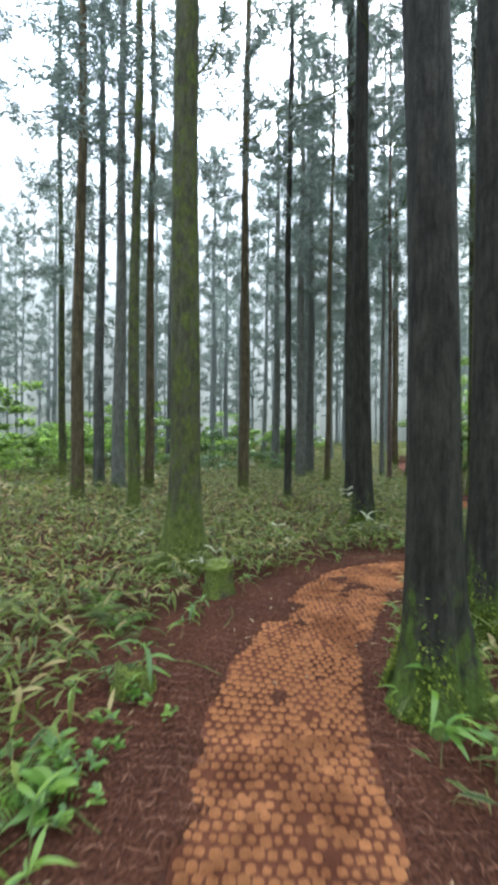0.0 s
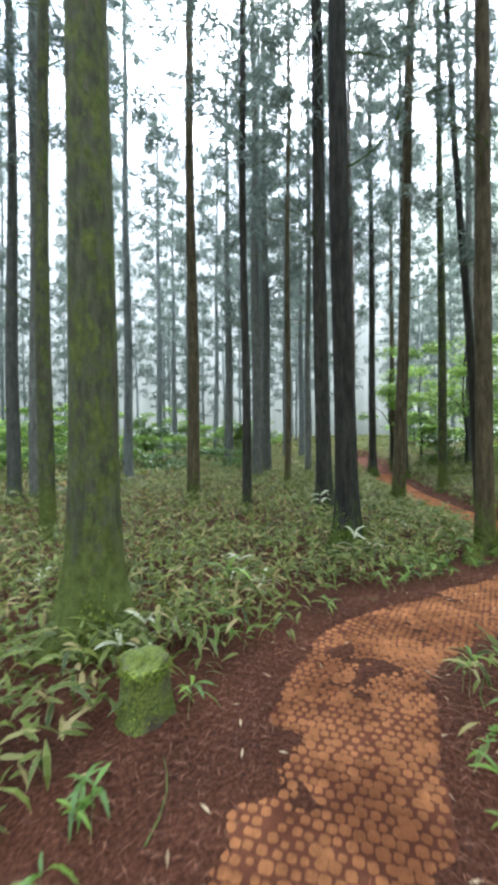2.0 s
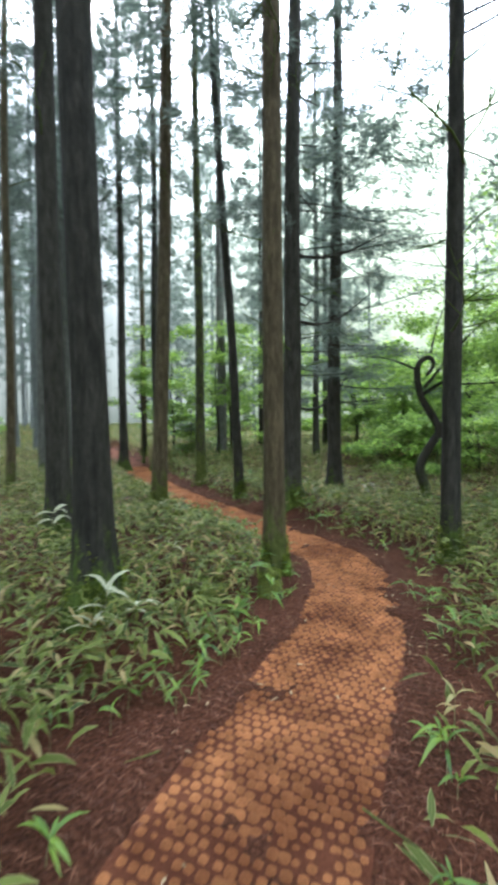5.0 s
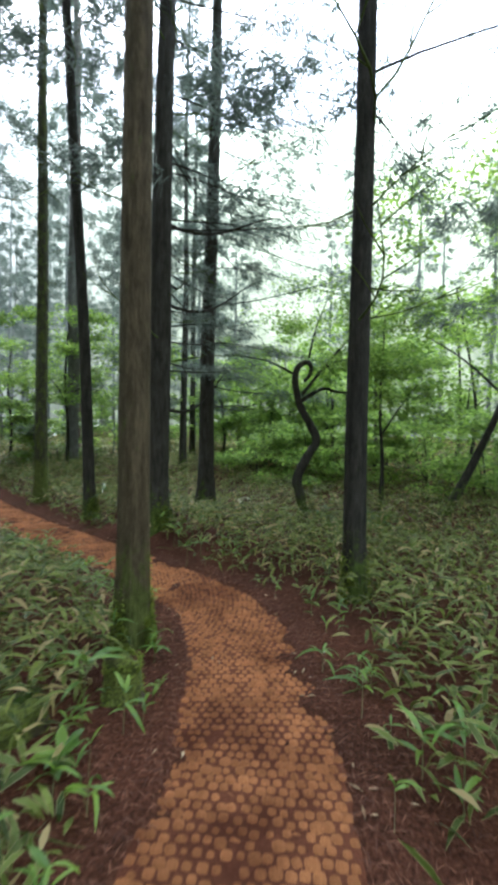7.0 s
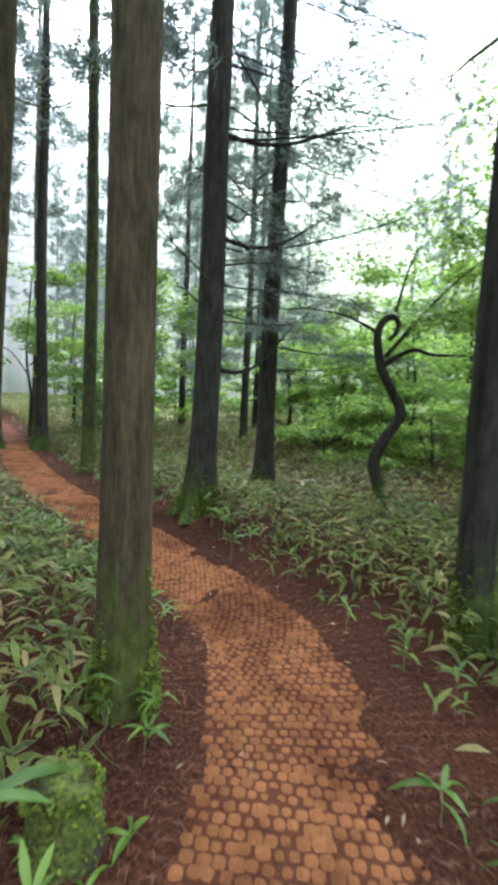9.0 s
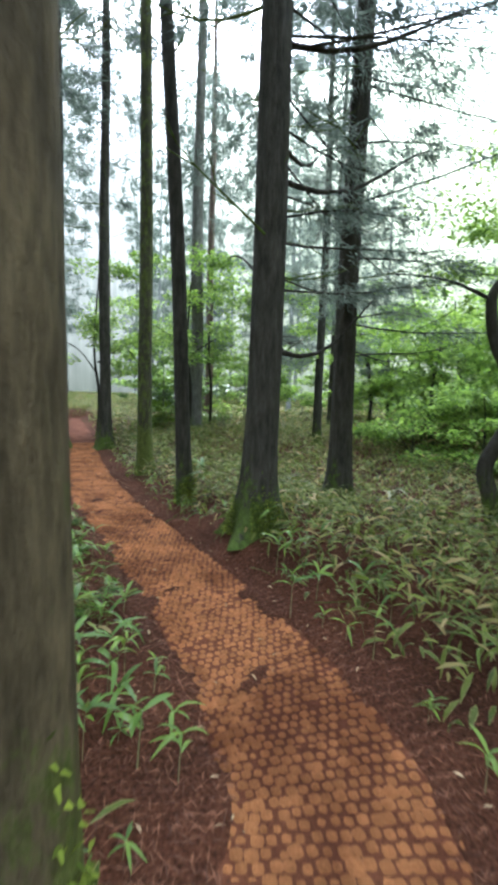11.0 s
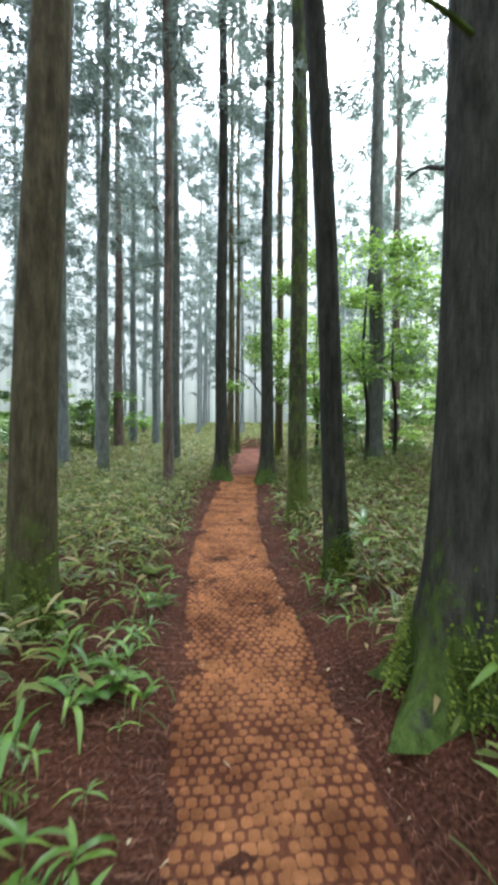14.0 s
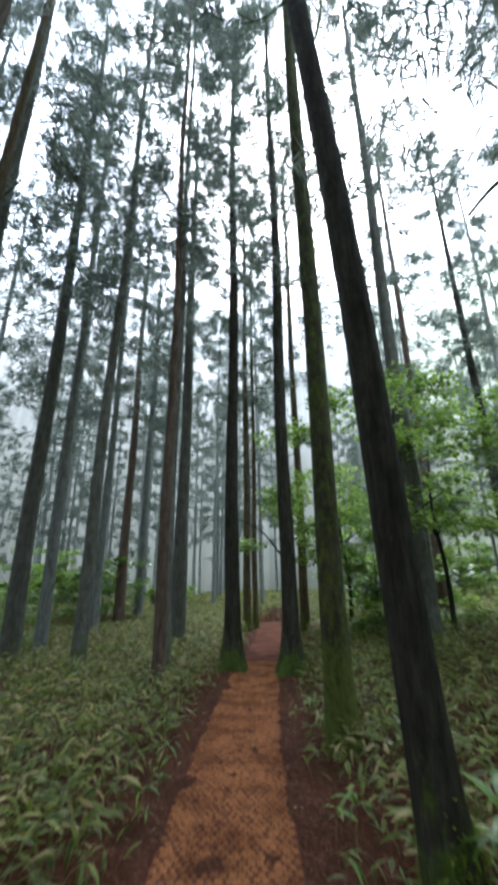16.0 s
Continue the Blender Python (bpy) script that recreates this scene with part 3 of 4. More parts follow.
# the crooked tree
def bent(pairs):
    """Places beside an upright, from (sideways, height) pairs: the tree is bent mostly in one plane."""
    return [(0.67 * q + 0.05 * math.sin(2 * z), -0.74 * q + 0.05 * math.cos(2 * z), z) for q, z in pairs]


broadleaf(10.4, 9.15, bent([(0, 0), (-0.12, 0.42), (-0.27, 0.87), (-0.1, 1.32), (0.14, 1.72), (0.0, 2.1), (-0.18, 2.5), (-0.26, 2.95), (-0.25, 3.22), (-0.14, 3.38), (0.0, 3.4), (0.08, 3.28), (0.04, 3.12), (-0.06, 3.0)]), 0.12,
          [(bent([(-0.1, 2.72), (0.05, 2.9), (0.35, 3.3), (0.9, 4.0), (1.7, 4.7)]), 0.05),
           (bent([(-0.15, 2.55), (0.1, 2.72), (0.4, 2.85), (0.75, 2.78), (1.6, 2.8)]), 0.055),
           (bent([(0.35, 3.3), (0.8, 3.5), (1.5, 3.6)]), 0.03),
           (bent([(-0.22, 3.1), (-0.9, 3.4), (-1.7, 3.5)]), 0.03),
           (bent([(0.0, 3.5), (0.1, 4.2), (0.4, 4.9)]), 0.03)],
          [(rng.uniform(-1.0, 2.4), rng.uniform(-2.4, 1.0), rng.uniform(3.0, 5.0), rng.uniform(0.4, 0.9)) for _ in range(26)], 11000, 0.075,
          "crooked dark-trunked maple with bright green layered foliage", seed=5)

# a slim leaning tree and saplings round the clearing
broadleaf(11.6, 6.6, [(0, 0, 0), (0.5, -0.5, 1.2), (0.9, -1.0, 2.6), (1.3, -1.3, 4.4), (1.4, -1.4, 6.5)], 0.1, [([(0.9, -1.0, 2.6), (0.2, -0.3, 3.3), (-0.6, 0.3, 3.7)], 0.03)],
          [(rng.uniform(-1.5, 3), rng.uniform(-3, 1.5), rng.uniform(3.0, 7.5), rng.uniform(0.6, 1.2)) for _ in range(24)], 6500, 0.11, "slim leaning dark-stemmed broadleaf tree", seed=6, name="broadleaf_tree")
broadleaf(11.6, 7.9, [(0, 0, 0), (0.02, 0, 1.2), (-0.05, 0.05, 2.4), (0.05, 0, 4.4)], 0.06, [([(0, 0, 1.8), (0.4, -0.4, 2.6), (0.8, -0.7, 3.1)], 0.025), ([(0, 0, 2.2), (-0.4, 0.4, 2.9)], 0.02)],
          [(rng.uniform(-1.5, 1.5), rng.uniform(-1.5, 1.5), rng.uniform(2.4, 5.2), rng.uniform(0.5, 1.0)) for _ in range(16)], 4000, 0.1, "thin upright sapling with light green leaves", seed=7, name="broadleaf_tree")
# low maple branches beside the later stretch of path
for k, (x, y, zt) in enumerate([(9.1, 21.5, 5.6), (10.8, 18.3, 5.2), (12.9, 16.6, 4.4), (11.4, 23.0, 5.0), (12.4, 19.6, 4.6)]):
    broadleaf(x, y, [(0, 0, 0), (0.1, 0.1, 1.5), (-0.1, 0.0, 3.0), (0.1, 0.1, zt)], 0.07, [([(0, 0, 2.2), (-0.7, -0.4, 2.9), (-1.5, -0.7, 3.2)], 0.03), ([(0, 0, 2.6), (0.8, -0.3, 3.2)], 0.03)],
              [(rng.uniform(-1.7, 1.7), rng.uniform(-1.4, 1.4), rng.uniform(2.3, zt + 0.3), rng.uniform(0.5, 0.9)) for _ in range(16)], 5000, 0.11, "young maple with spreading fresh green branches", seed=20 + k)
# thicket
for k in range(24):
    x, y = rng.uniform(15.0, 28), rng.uniform(-5, 20)
    if y > 6 + 0.9 * (x - 5):
        continue
    h = rng.uniform(3.5, 6.5) + 4.5 * float(step(np.array(7.0 - y), -2.0, 4.0))
    broadleaf(x, y, [(0, 0, 0), (rng.normal(0, 0.2), rng.normal(0, 0.2), h * 0.4), (rng.normal(0, 0.4), rng.normal(0, 0.4), h)], 0.08,
              [([(0, 0, h * 0.3), (rng.normal(0, 1), rng.normal(0, 1), h * 0.6)], 0.03)],
              [(rng.uniform(-2, 2), rng.uniform(-2, 2), rng.uniform(0.9, h), rng.uniform(0.6, 1.2)) for _ in range(20)], 2600, 0.2, "leafy broadleaf thicket tree in full green leaf", seed=40 + k, name="broadleaf_tree")

# low shrubs deep in the plantation
for k, (x, y, h) in enumerate([(-9.5, 19.5, 1.3), (-12.5, 22.0, 1.6), (-7.5, 23.5, 1.4), (-14.5, 18.0, 1.5), (-10.5, 26.0, 1.7), (-1.5, 22.5, 1.1), (1.2, 24.0, 1.2), (-4.0, 25.5, 1.4), (1.0, 30.5, 1.6), (3.0, 33.0, 1.6), (-1.0, 33.0, 1.8), (11.8, 20.4, 1.0)]):
    broadleaf(x, y, [(0, 0, 0), (0.05, 0, h * 0.4), (0.0, 0.1, h * 0.8)], 0.03, [([(0, 0, h * 0.2), (0.4, 0.2, h * 0.6), (0.7, 0.3, h * 0.8)], 0.015), ([(0, 0, h * 0.2), (-0.4, 0.2, h * 0.6), (-0.6, -0.2, h * 0.8)], 0.015)],
              [(rng.uniform(-1.5, 1.5), rng.uniform(-1.2, 1.2), rng.uniform(0.3, h), rng.uniform(0.4, 0.7)) for _ in range(10)], 1700, 0.13, "low green shrub between the cedar trunks", mat=FRESH, seed=80 + k, name="shrub")

# shrubs at the back of the clearing
cr = np.random.default_rng(63)
for k, (x, y, h) in enumerate([(14.5, 7.5, 2.2), (14.0, 9.6, 1.9), (15.2, 11.5, 2.4), (13.8, 12.6, 1.8), (16.0, 9.0, 2.6), (16.6, 13.6, 2.4), (13.4, 6.0, 2.0), (15.6, 5.0, 2.4)]):
    broadleaf(x, y, [(0, 0, 0), (0.05, 0, h * 0.4), (0.0, 0.1, h * 0.8)], 0.03, [([(0, 0, h * 0.2), (0.4, 0.2, h * 0.6), (0.7, 0.3, h * 0.8)], 0.015), ([(0, 0, h * 0.2), (-0.4, 0.2, h * 0.6), (-0.6, -0.2, h * 0.8)], 0.015)],
              [(cr.uniform(-1.5, 1.5), cr.uniform(-1.4, 1.4), cr.uniform(0.3, h), cr.uniform(0.4, 0.8)) for _ in range(14)], 2600, 0.12, "leafy green shrub at the edge of the clearing", seed=110 + k, name="shrub")

for k, (x, y, h) in enumerate([(18.5, 12.0, 5.0), (21.5, 13.5, 6.0), (19.5, 14.5, 5.0)]):
    broadleaf(x, y, [(0, 0, 0), (0.1, -0.1, h * 0.4), (-0.2, 0.1, h)], 0.08, [([(0, 0, h * 0.3), (0.8, -0.7, h * 0.6)], 0.03), ([(0, 0, h * 0.35), (-0.7, 0.6, h * 0.6)], 0.03)],
              [(cr.uniform(-2, 2), cr.uniform(-2, 2), cr.uniform(0.9, h), cr.uniform(0.6, 1.2)) for _ in range(20)], 3000, 0.18, "leafy broadleaf thicket tree in full green leaf", seed=130 + k, name="broadleaf_tree")

# thin green growth under the far cedars
grown = 0
while grown < 74:
    x, y = (cr.uniform(-24, 16), cr.uniform(8, 46)) if grown < 56 else (cr.uniform(14, 30), cr.uniform(17, 36))
    d0 = np.hypot(x - 4, y - 8)
    if d0 < 15.5 or d0 > 38 or near_way(x, y)[2][0] < 3 or (0.2 < (x - 6) / max(y - 9, 1) < 0.4 and y > 20) or (9 < x < 14 and y < 22):
        continue
    h = cr.uniform(1.6, 4.2)
    broadleaf(x, y, [(0, 0, 0), (0.05, 0, h * 0.5), (0.0, 0.1, h)], 0.035, [([(0, 0, h * 0.3), (0.5, 0.2, h * 0.5), (0.9, 0.3, h * 0.6)], 0.015), ([(0, 0, h * 0.4), (-0.5, 0.2, h * 0.6), (-0.8, -0.2, h * 0.7)], 0.015)],
              [(cr.uniform(-1.6, 1.6), cr.uniform(-1.6, 1.6), cr.uniform(0.8, h), cr.uniform(0.35, 0.8)) for _ in range(12)], 1300, 0.2, "thin pale-green sapling deep under the cedars", mat=MAPLE if grown % 3 else FRESH, wood="pale", seed=140 + grown, name="shrub")
    grown += 1

# ---- dwarf bamboo ----
def sasa_leaves(x, y, z, r, length, width, segs):
    """Lance-shaped leaves springing from the places given: vertices, faces and the across/along coordinates."""
    n = len(x)
    az = r.uniform(0, 2 * np.pi, n)
    el = r.uniform(-0.1, 0.95, n)
    L = length * r.uniform(0.6, 1.25, n)
    W = width * r.uniform(0.75, 1.2, n) * 0.5
    droop = r.uniform(0.5, 1.7, n)
    ts = np.linspace(0, 1, segs + 1)
    prof = np.array([np.sin(np.pi * min(1.0, t * 0.86 + 0.14)) ** 0.8 if t < 1 else 0.0 for t in ts])
    prof[0] = 0.15
    V = np.zeros((n, (segs + 1) * 2, 3), np.float32)
    U = np.zeros((n, (segs + 1) * 2, 2), np.float32)
    hx, hy = np.cos(az), np.sin(az)
    tw = r.normal(0, 0.5, n)
    px, py, pz = x.copy(), y.copy(), z.copy()
    for i, t in enumerate(ts):
        e = el - droop * t
        if i:
            px = px + hx * np.cos(e) * L / segs
            py = py + hy * np.cos(e) * L / segs
            pz = pz + np.sin(e) * L / segs
        w = W * prof[i]
        for j, s in enumerate((-1, 1)):
            V[:, 2 * i + j, 0] = px - hy * w * s * np.cos(tw)
            V[:, 2 * i + j, 1] = py + hx * w * s * np.cos(tw)
            V[:, 2 * i + j, 2] = pz + w * s * np.sin(tw)
            U[:, 2 * i + j] = (j, t)
    base = (np.arange(n) * (segs + 1) * 2)[:, None, None]
    quad = np.array([[2 * i, 2 * i + 1, 2 * i + 3, 2 * i + 2] for i in range(segs)])[None]
    return V.reshape(-1, 3), (base + quad).reshape(-1, 4), U.reshape(-1, 2)


def cover(x, y, dist, u):
    """How thickly the bamboo stands: bare strips of soil along the mat, more bare soil left of the first stretch."""
    edge = 0.55 + 0.16 * wave(x, y, 2.2, 0.6) + 0.12 * wave(x, y, 6.0, 2.2)
    early = step(-y, -4.9, -4.3)
    gap = early * np.where(u < 0, 0.32, 0.0) + 0.06 * (u > 0) * step(y, 5.5, 6.5) + 0.3 * (u < 0) * np.exp(-((x - 3.8) ** 2 + (y - 7.2) ** 2) / 0.6) + 0.34 * (u < 0) * step(y, 7.6, 8.6) * step(-y, -12.6, -11.4)
    k = step(dist, edge + gap, edge + gap + np.where((u < 0) & (y > 6.5), 0.42, 0.75))
    k = k * (1 - 0.35 * early * (dist < 1.9))
    return k


def sasa_field(name, x0, x1, y0, y1, dmin, dmax, per_m2, length, width, segs, top, seed, label):
    r = np.random.default_rng(seed)
    n = int((x1 - x0) * (y1 - y0) * per_m2)
    x, y = r.uniform(x0, x1, n), r.uniform(y0, y1, n)
    idx, u, dist = near_way(x, y)
    far = np.where(y < -1, 99, dist)
    thick = cover(x, y, dist, u)
    keep = (far >= dmin) & (far < dmax) & (r.random(n) < thick * (0.75 + 0.35 * wave(x, y, 1.3, 4.0)))
    x, y, thick = x[keep], y[keep], thick[keep]
    z = land(x, y, False)
    tall = top * (0.45 + 0.55 * thick) * (0.85 + 0.2 * wave(x, y, 0.8, 3.0) + 0.15 * wave(x, y, 3.1, 5.0))
    z = z + tall * (0.25 + 0.75 * r.random(len(x)) ** 0.6)
    v, f, uv = sasa_leaves(x, y, z, r, length, width, segs)
    ob = new(name, mesh_from(name, v, f, SASA, uv))
    return tagged(ob, label, "undergrowth", "", "stuff")


SHADE = "dense dwarf bamboo undergrowth with pale-edged green leaves"
sasa_field("dwarf_bamboo", -6, 13, -1, 20, 0.3, 3.6, 420, 0.18, 0.031, 3, 0.42, 3, SHADE)
sasa_field("dwarf_bamboo", -13, 22, -3, 40, 3.6, 9.0, 205, 0.2, 0.036, 2, 0.44, 4, SHADE)
sasa_field("dwarf_bamboo", -36, 40, -12, 60, 9.0, 45.0, 44, 0.36, 0.08, 2, 0.5, 5, SHADE)

sasa_field("dwarf_bamboo", 3, 18, 20, 34, 0.3, 3.6, 170, 0.24, 0.045, 2, 0.46, 6, SHADE)

# ---- the coir mat ----
mv, mf = [], []
for i in range(len(WAY)):
    for k in range(9):
        q = -HALF + 2 * HALF * k / 8
        p = WAY[i, :2] + SIDE[i] * q
        mv.append((p[0], p[1], WAY[i, 2] + 0.008 + 0.006 * float(wave(p[0], p[1], 3.0, 1.0))))
for i in range(len(WAY) - 1):
    for k in range(8):
        a = i * 9 + k
        mf.append((a, a + 1, a + 10, a + 9))
mat_strip = new("path", mesh_from("path", mv, mf, COIR_BASE, None, True))
tagged(mat_strip, "woven orange-brown coir mat laid as a footpath", "path", "", "structure")


def knot_mesh():
    """One raised knot of the weave: a rounded square cushion."""
    v, f = [], []
    for rr, h in ((1.2, -0.45), (0.78, 0.85)):
        for k in range(8):
            a = math.pi / 4 * k
            sq = 1.0 / max(abs(math.cos(a)), abs(math.sin(a))) ** 0.42
            v.append((0.0235 * rr * sq * math.cos(a), 0.024 * rr * sq * math.sin(a), 0.011 * h))
    for k in range(8):
        f.append((k, (k + 1) % 8, (k + 1) % 8 + 8, k + 8))
    return np.array(v), np.array(f + [(8, 9, 10, 11), (8, 11, 12, 15), (12, 13, 14, 15)])


KV, KF = knot_mesh()
ACROSS, ROW = 16, 0.056
knots = []
for i, at in enumerate(np.arange(4.0, 29.0, ROW) / 0.07):
    mid, tx, ty = [np.interp(at, np.arange(len(WAY)), WAY[:, c]) for c in range(3)], *[np.interp(at, np.arange(len(WAY)), TAN[:, c]) for c in range(2)]
    for k in range(ACROSS):
        q = -HALF + 0.03 + (2 * HALF - 0.06) * (k + (0.5 if i % 2 else 0.0)) / (ACROSS - 0.5)
        x, y = mid[0] + ty * q, mid[1] - tx * q
        knots.append((x, y, mid[2] + 0.006 + 0.006 * float(wave(x, y, 3.0, 1.0)), math.atan2(ty, tx) - math.pi / 2))
knots = np.array(knots)
jit = rng.normal(0, 1, (len(knots), 4))
knots[:, 0] += jit[:, 0] * 0.005
knots[:, 1] += jit[:, 1] * 0.005
knots[:, 3] += jit[:, 2] * 0.14
knots[:, 2] += jit[:, 2] * 0.0025 - 0.001 + 0.005 * wave(knots[:, 0], knots[:, 1], 5.5, 6.0)
size = 1 + 0.14 * jit[:, 3]
close = (knots[:, 1] > 2.2) & (knots[:, 1] < 3.9)
close &= np.cumsum(close) <= 300
knot = mesh_from("weave_knot", KV, KF, COIR, None, True)
for k in np.where(close)[0]:
    ob = part("weave_knot", knot, mat_strip)
    ob.location, ob.rotation_euler, ob.scale = knots[k, :3], (0, 0, knots[k, 3]), (size[k], size[k], 1)
rest = knots[~close]
rs = size[~close]
ca, sa = np.cos(rest[:, 3])[:, None], np.sin(rest[:, 3])[:, None]
lx, ly = KV[None, :, 0] * rs[:, None], KV[None, :, 1] * rs[:, None]
rv = np.stack([rest[:, 0:1] + lx * ca - ly * sa, rest[:, 1:2] + lx * sa + ly * ca, rest[:, 2:3] + KV[None, :, 2] + 0 * lx], -1).reshape(-1, 3)
rf = (np.arange(len(rest))[:, None, None] * len(KV) + KF[None]).reshape(-1, 4)
tagged(part("weave", mesh_from("weave", rv, rf, COIR, None, True), mat_strip), "raised knots of woven coir", "", "", "stuff")


# ---- small plants by the path ----
def lance_leaf(length, width, droop, segs=4):
    """A pointed leaf folded along its rib, along +x from its stalk."""
    v, f = [], []
    for i in range(segs + 1):
        t = i / segs
        w = width * 0.5 * math.sin(math.pi * min(1, 0.08 + 0.92 * t)) ** 0.75 if i < segs else 0.001
        cx, cz = length * t * (1 - 0.12 * droop * t), length * (0.35 * t - droop * t * t * 0.55)
        for sgn in (-1, 0, 1):
            v.append((cx, sgn * w, cz + abs(sgn) * w * 0.35))
    for i in range(segs):
        for j in range(2):
            a = i * 3 + j
            f.append((a, a + 1, a + 4, a + 3))
    return np.array(v), np.array(f)


def oval_leaf(length, width):
    return lance_leaf(length, width, 0.5, 5)


LEAVES = [mesh_from("leaf", *lance_leaf(0.2 + 0.03 * k, 0.038, 0.6 + 0.35 * k), FRESH, None, True) for k in range(4)]
PALE = [mesh_from("leaf", *lance_leaf(0.2 + 0.03 * k, 0.036, 0.9 + 0.35 * k), SASA, None, True) for k in range(3)]
CANES = []
for k in range(3):
    h0 = 0.16 + 0.1 * k
    CANES.append((h0, mesh_from("cane", *tube([(0, 0, -0.03), (0.01, 0, h0 * 0.5), (0.03, 0.01, h0)], [0.004, 0.0035, 0.002], 5), STEM, None, True)))


def sprig(x, y, scale, r, kinds, label="young dwarf bamboo sprig with bright green lance leaves"):
    """A single young dwarf bamboo: a cane with a handful of lance leaves fanning from its top."""
    root = new("bamboo_sprig")
    root.location = (x, y, float(land(x, y)[0]))
    h0, cane = CANES[int(r.integers(3))]
    part("cane", cane, root).scale = (scale, scale, scale)
    turn = r.uniform(0, 6.28)
    count = int(r.integers(4, 8))
    for k in range(count):
        ob = part("leaf", kinds[int(r.integers(len(kinds)))], root)
        up = h0 * scale * (1.0 if k < 3 else r.uniform(0.55, 1.0))
        ob.location = (0.03 * scale, 0.01 * scale, up)
        ob.rotation_euler = (r.normal(0, 0.25), -r.uniform(-0.1, 0.8), turn + k * 2.3 + r.normal(0, 0.3))
        q = scale * r.uniform(0.65, 1.15)
        ob.scale = (q, q, q)
    return tagged(root, label, "plant", "bamboo sprigs by the path")


pr = np.random.default_rng(77)
made = 0
while made < 240:
    i = int(pr.integers(70, len(WAY) - 190))
    sgn = 1 if pr.random() < 0.5 else -1
    off = sgn * (0.6 + abs(pr.normal(0, 0.38)))
    p = WAY[i, :2] + SIDE[i] * off
    if near_way(p[0], p[1])[2][0] < 0.56 or min((p[0] - a) ** 2 + (p[1] - b) ** 2 for a, b in PLACED) < 0.06:
        continue
    if p[1] < 4.6 and off < 0 and abs(off) < 0.9 and pr.random() < 0.7:
        continue
    sprig(float(p[0]), float(p[1]), pr.uniform(0.36, 0.72), pr, LEAVES if pr.random() < 0.95 else PALE)
    made += 1
for x, y, q in [(1.01, 2.3, 1.0), (0.95, 2.0, 0.9), (0.23, 5.59, 1.2), (0.13, 5.11, 0.8), (-0.68, 2.6, 1.0), (-0.5, 3.7, 0.7), (3.35, 7.2, 1.2), (4.04, 5.33, 1.0), (4.65, 6.3, 0.8), (6.3, 9.0, 0.8), (5.3, 11.0, 0.9), (5.0, 10.2, 0.9), (5.1, 10.7, 0.85), (4.7, 10.4, 0.9), (7.4, 12.1, 1.5), (7.5, 12.3, 1.3), (7.0, 10.1, 1.0)]:
    sprig(x, y, q, pr, LEAVES)

WHITE = [mesh_from("leaf", *lance_leaf(0.2 + 0.03 * k, 0.04, 0.9 + 0.3 * k), VARIEGATED, None, True) for k in range(3)]
for x, y, q in [(2.0, 7.3, 1.3), (1.85, 7.15, 1.1), (2.15, 7.1, 1.0), (2.2, 9.55, 1.5), (-0.4, 4.95, 1.0), (-0.55, 4.8, 1.1), (-0.2, 5.1, 0.9), (4.55, 11.2, 1.2), (0.6, 5.9, 0.9), (0.4, 6.2, 1.0), (-1.6, 6.4, 1.0), (3.1, 8.2, 1.0), (9.4, 10.2, 1.1), (5.1, 12.6, 1.0)]:
    sprig(x, y, q, pr, WHITE, "dwarf bamboo sprig with pale variegated whitish leaves")

for k in range(60):
    x, y = (pr.uniform(4.5, 5.5), pr.uniform(8.3, 11.5)) if k < 40 else (pr.uniform(6.0, 7.4), pr.uniform(7.6, 10.0))
    if 0.62 < near_way(x, y)[2][0]:
        sprig(x, y, pr.uniform(0.55, 0.95), pr, LEAVES)

# ferns: arching fronds with rows of leaflets
def frond_mesh(length, pairs):
    h = Heap()
    for k in range(pairs):
        t = (k + 0.6) / pairs
        cx, cz = length * t * (1 - 0.15 * t), length * (0.55 * t - 0.6 * t * t)
        w = length * 0.3 * math.sin(math.pi * (0.12 + 0.88 * t)) ** 0.8
        for sgn in (-1, 1):
            b = length / pairs * 0.42
            h.add([(cx - b * 0.6, 0, cz), (cx + b * 0.2, sgn * w * 0.55, cz - w * 0.08), (cx + b * 1.4, sgn * w, cz - w * 0.25), (cx + b, sgn * w * 0.3, cz)], [(0, 1, 2, 3)])
    h.add(*tube([(length * t * (1 - 0.15 * t), 0, length * (0.55 * t - 0.6 * t * t)) for t in np.linspace(0, 1, 6)], [0.004 * (1.1 - t) for t in np.linspace(0, 1, 6)], 4))
    return h.mesh("frond", FRESH)


FROND = frond_mesh(0.42, 13)
for x, y, q in [(5.62, 12.2, 0.7), (4.95, 9.75, 1.1), (4.75, 10.1, 1.0), (5.55, 12.9, 0.8), (-1.05, 3.45, 0.9), (-1.35, 3.8, 1.0), (-1.0, 1.75, 0.9), (3.1, 7.6, 0.8), (9.6, 8.2, 1.6), (10.4, 8.8, 1.8), (9.8, 7.4, 1.7), (10.6, 7.7, 1.8)]:
    root = new("fern")
    root.location = (x, y, float(land(x, y)[0]) + 0.02)
    for k in range(7):
        ob = part("frond", FROND, root)
        ob.rotation_euler = (pr.normal(0, 0.12), -pr.uniform(0.0, 0.4), k * 0.9 + pr.normal(0, 0.2))
        z = q * pr.uniform(0.7, 1.1)
        ob.scale = (z, z, z)
    tagged(root, "small bright green fern with arching fronds", "fern", "ferns by the path")

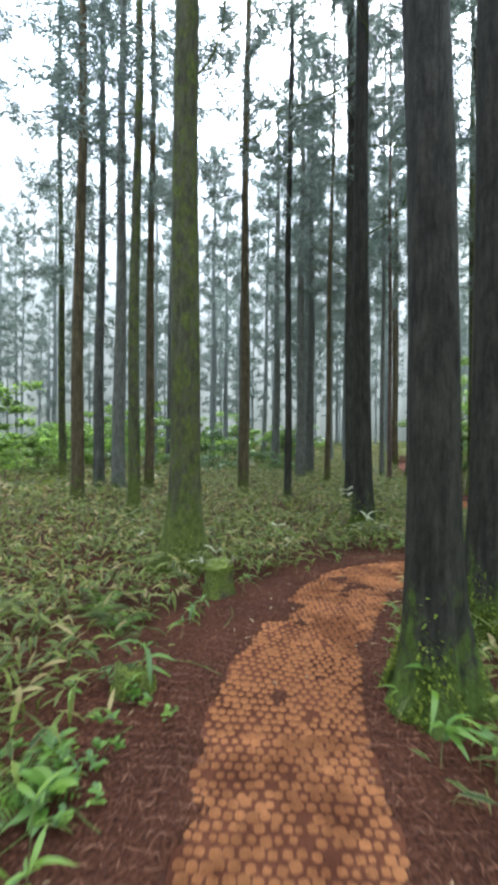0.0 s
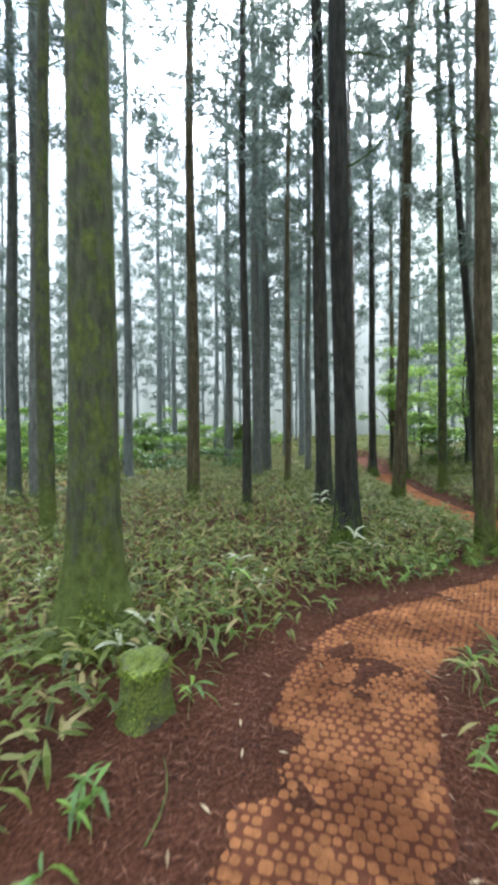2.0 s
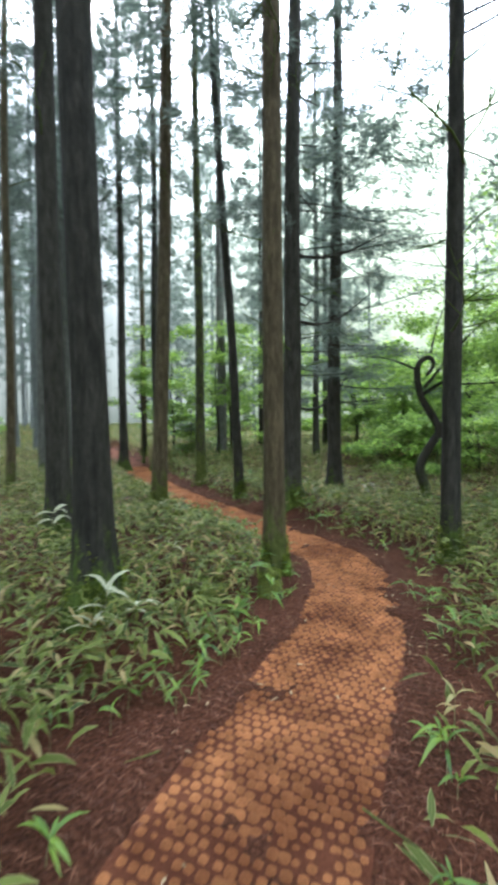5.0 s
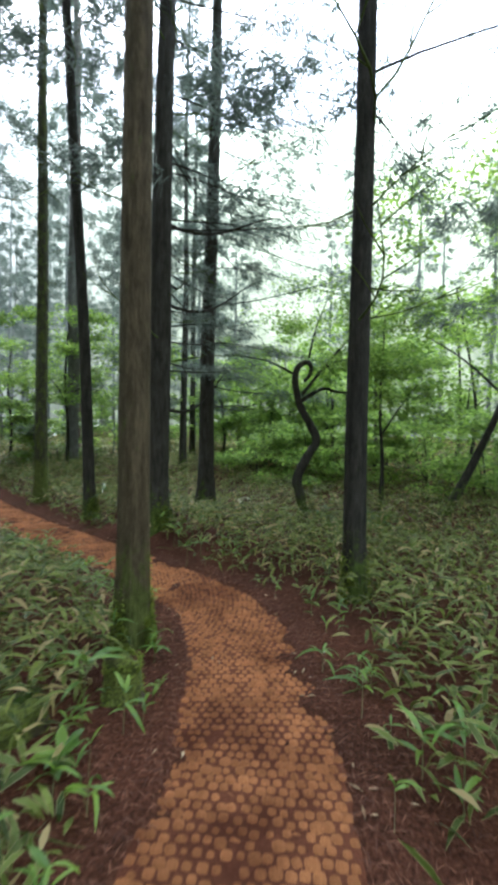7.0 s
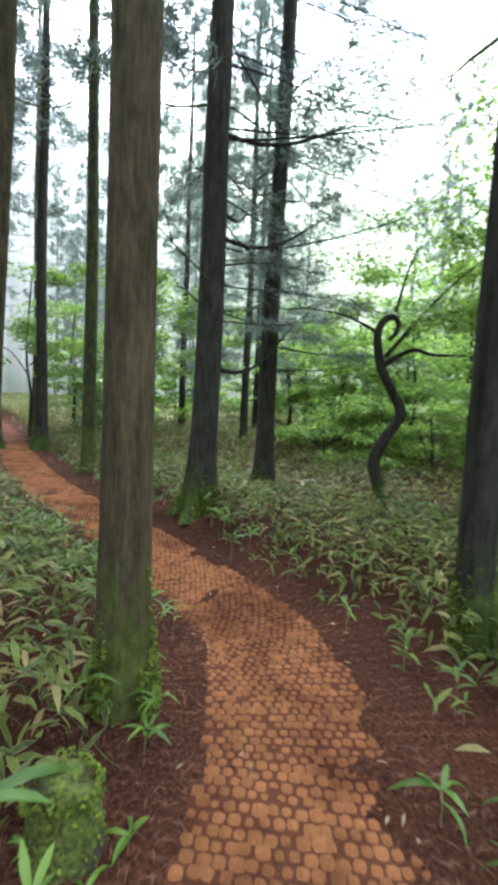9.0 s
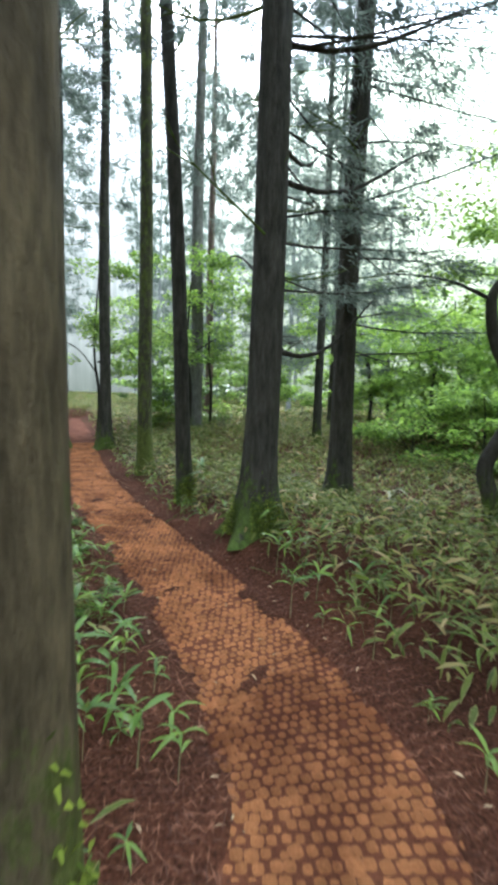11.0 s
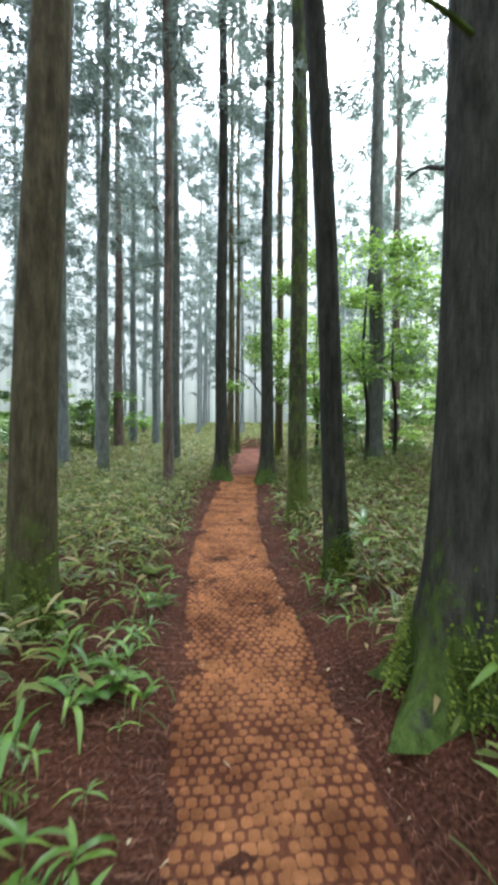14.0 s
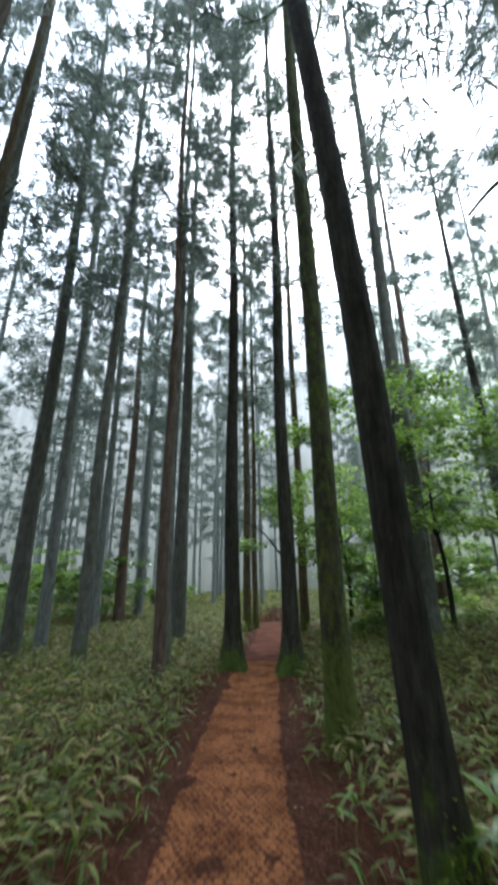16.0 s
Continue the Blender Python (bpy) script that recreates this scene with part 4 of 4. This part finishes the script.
# broad-leaved seedlings in rosettes
OVAL = mesh_from("leaf", *oval_leaf(0.13, 0.055), FRESH, None, True)
TINY = mesh_from("leaf", *oval_leaf(0.05, 0.028), FRESH, None, True)
for x, y, q, count, leaf in ([(5.34, 11.0, 1.1, 11, OVAL), (5.2, 10.85, 0.9, 9, OVAL), (-0.85, 1.7, 1.2, 10, OVAL), (-0.95, 2.0, 0.9, 9, OVAL), (3.05, 6.95, 1.0, 9, OVAL)]
                            + [(-0.75 + pr.normal(0, 0.25), 2.1 + pr.normal(0, 0.45), 1.0, 8, TINY) for _ in range(26)]
                            + [(1.5 + pr.normal(0, 0.12), 3.3 + pr.normal(0, 0.4), 0.9, 7, TINY) for _ in range(8)]):
    root = new("seedling")
    root.location = (x, y, float(land(x, y)[0]) + 0.03 * q)
    for k in range(count):
        ob = part("leaf", leaf, root)
        ob.location = (pr.normal(0, 0.01), pr.normal(0, 0.01), pr.uniform(0, 0.06) * q)
        ob.rotation_euler = (0, -pr.uniform(-0.2, 0.6), k * 2.4)
        ob.scale = (q, q, q)
    tagged(root, "low seedling with oval glossy green leaves on bare soil", "plant", "seedlings on the soil")

# ---- mossy stumps ----
def stump(x, y, radius, tall, seed, slope, label):
    r = np.random.default_rng(seed)
    ph = r.uniform(0, 6.28, 3)
    root = new("tree_stump")
    root.location = (x, y, float(land(x, y)[0]) - 0.05)
    rings = [(0.0, 1.35), (0.06, 1.18), (0.13, 1.06), (0.2, 1.0), (tall * 0.75, 0.97), (tall, 0.95), (tall + 0.006, 0.9), (tall + 0.008, 0.4), (tall + 0.008, 0.001)]
    sides, v, f = 22, [], []
    for z, q in rings:
        for k in range(sides):
            a = 2 * math.pi * k / sides
            w = radius * q * (1 + 0.09 * math.sin(3 * a + ph[0]) + 0.06 * math.sin(7 * a + ph[1]) + 0.03 * math.sin(13 * a + 9 * z))
            v.append((w * math.cos(a), w * math.sin(a), z * (1 + slope * math.cos(a + ph[2]) * min(1, z / tall)) + 0.01 * math.sin(5 * a + ph[1])))
    for i in range(len(rings) - 1):
        for k in range(sides):
            a, b = i * sides + k, i * sides + (k + 1) % sides
            f.append((a, b, b + sides, a + sides))
    part("wood", mesh_from("wood", v, f, MOSS, None, True), root, "moss-covered sawn wood")
    # loose moss cushions
    n = 900
    az, zz = r.uniform(0, 6.28, n), np.where(r.random(n) < 0.5, tall - np.abs(r.normal(0, 0.03, n)), np.abs(r.normal(0.02, 0.09, n)))
    w = radius * (1.02 + 0.25 * np.exp(-zz / 0.08)) * (1 + 0.09 * np.sin(3 * az + ph[0]) + 0.06 * np.sin(7 * az + ph[1]))
    lv, lf = leaf_cloud([(0, 0, 0, 0.0)], n, 0.02, r)
    lv = lv.reshape(n, 4, 3) + np.stack([w * np.cos(az), w * np.sin(az), zz], -1)[:, None]
    part("moss", mesh_from("moss", lv.reshape(-1, 3), lf, MOSS_TUFT), root, "tufted green moss")["kind"] = "stuff"
    return tagged(root, label, "stump")


stump(-0.3, 4.3, 0.135, 0.36, 3, 0.08, "sawn tree stump covered in bright green moss")
stump(3.65, 7.21, 0.11, 0.3, 5, 0.2, "small rotten stump under yellow-green moss")
stump(3.08, 7.42, 0.14, 0.14, 6, 0.3, "low mossy stump in dwarf bamboo")
stump(-0.72, 2.6, 0.11, 0.12, 8, 0.35, "low crumbling stump with brown moss in seedlings")

# ---- litter: fallen needles, dry leaves and twigs ----
def litter(name, count, length, width, mat, label, seed, spread):
    r = np.random.default_rng(seed)
    i = r.integers(40, len(WAY) - 100, count)
    off = r.choice([-1, 1], count) * ((0.05 if count < 1000 else 0.38) + np.abs(r.normal(0, spread, count)))
    x, y = WAY[i, 0] + SIDE[i, 0] * off, WAY[i, 1] + SIDE[i, 1] * off
    z = land(x, y) + 0.006
    az = r.uniform(0, 6.28, count)
    L, W = length * r.uniform(0.5, 1.4, count), width * r.uniform(0.6, 1.3, count)
    tip = r.normal(0, 0.2, count) * L
    c, q = np.cos(az), np.sin(az)
    v = np.stack([np.stack([x - q * W * k0 + c * L * k1, y + c * W * k0 + q * L * k1, z + tip * k1 * 0.5 + 0.004 * abs(k0) + 0.5 * np.abs(tip)], -1) for k0, k1 in ((0, -0.5), (-1, 0), (0, 0.5), (1, 0))], 1)
    return tagged(new(name, mesh_from(name, v.reshape(-1, 3), np.arange(count * 4).reshape(-1, 4), mat)), label, "litter", "", "stuff")


RUST = leafy("fallen_needles", (0.05, 0.022, 0.014), (0.17, 0.075, 0.042), 0.8, 0.0)
litter("fallen_needles", 30000, 0.07, 0.0022, RUST, "reddish-brown fallen cedar needles on the soil", 91, 0.55)
litter("dry_leaves", 620, 0.06, 0.007, DRY, "pale dry bamboo leaves scattered on the soil", 92, 0.4)
for k in range(46):
    i = int(pr.integers(60, len(WAY) - 200))
    off = (1 if pr.random() < 0.5 else -1) * pr.uniform(0.5, 1.1)
    p = WAY[i, :2] + SIDE[i] * off
    z = float(land(p[0], p[1])[0])
    a, L = pr.uniform(0, 6.28), pr.uniform(0.12, 0.5)
    pts = [(L * (g - 0.5), 0.12 * L * math.sin(3 * g + k), 0.008 + 0.02 * math.sin(2.5 * g)) for g in np.linspace(0, 1, 5)]
    ob = new("twig", mesh_from("twig", *tube(pts, [0.005, 0.0045, 0.004, 0.003, 0.0015], 5), BARK["brown"], None, True))
    ob.location, ob.rotation_euler = (p[0], p[1], z), (0, 0, a)
    tagged(ob, "thin brown fallen twig on the soil", "twig", "twigs beside the path")
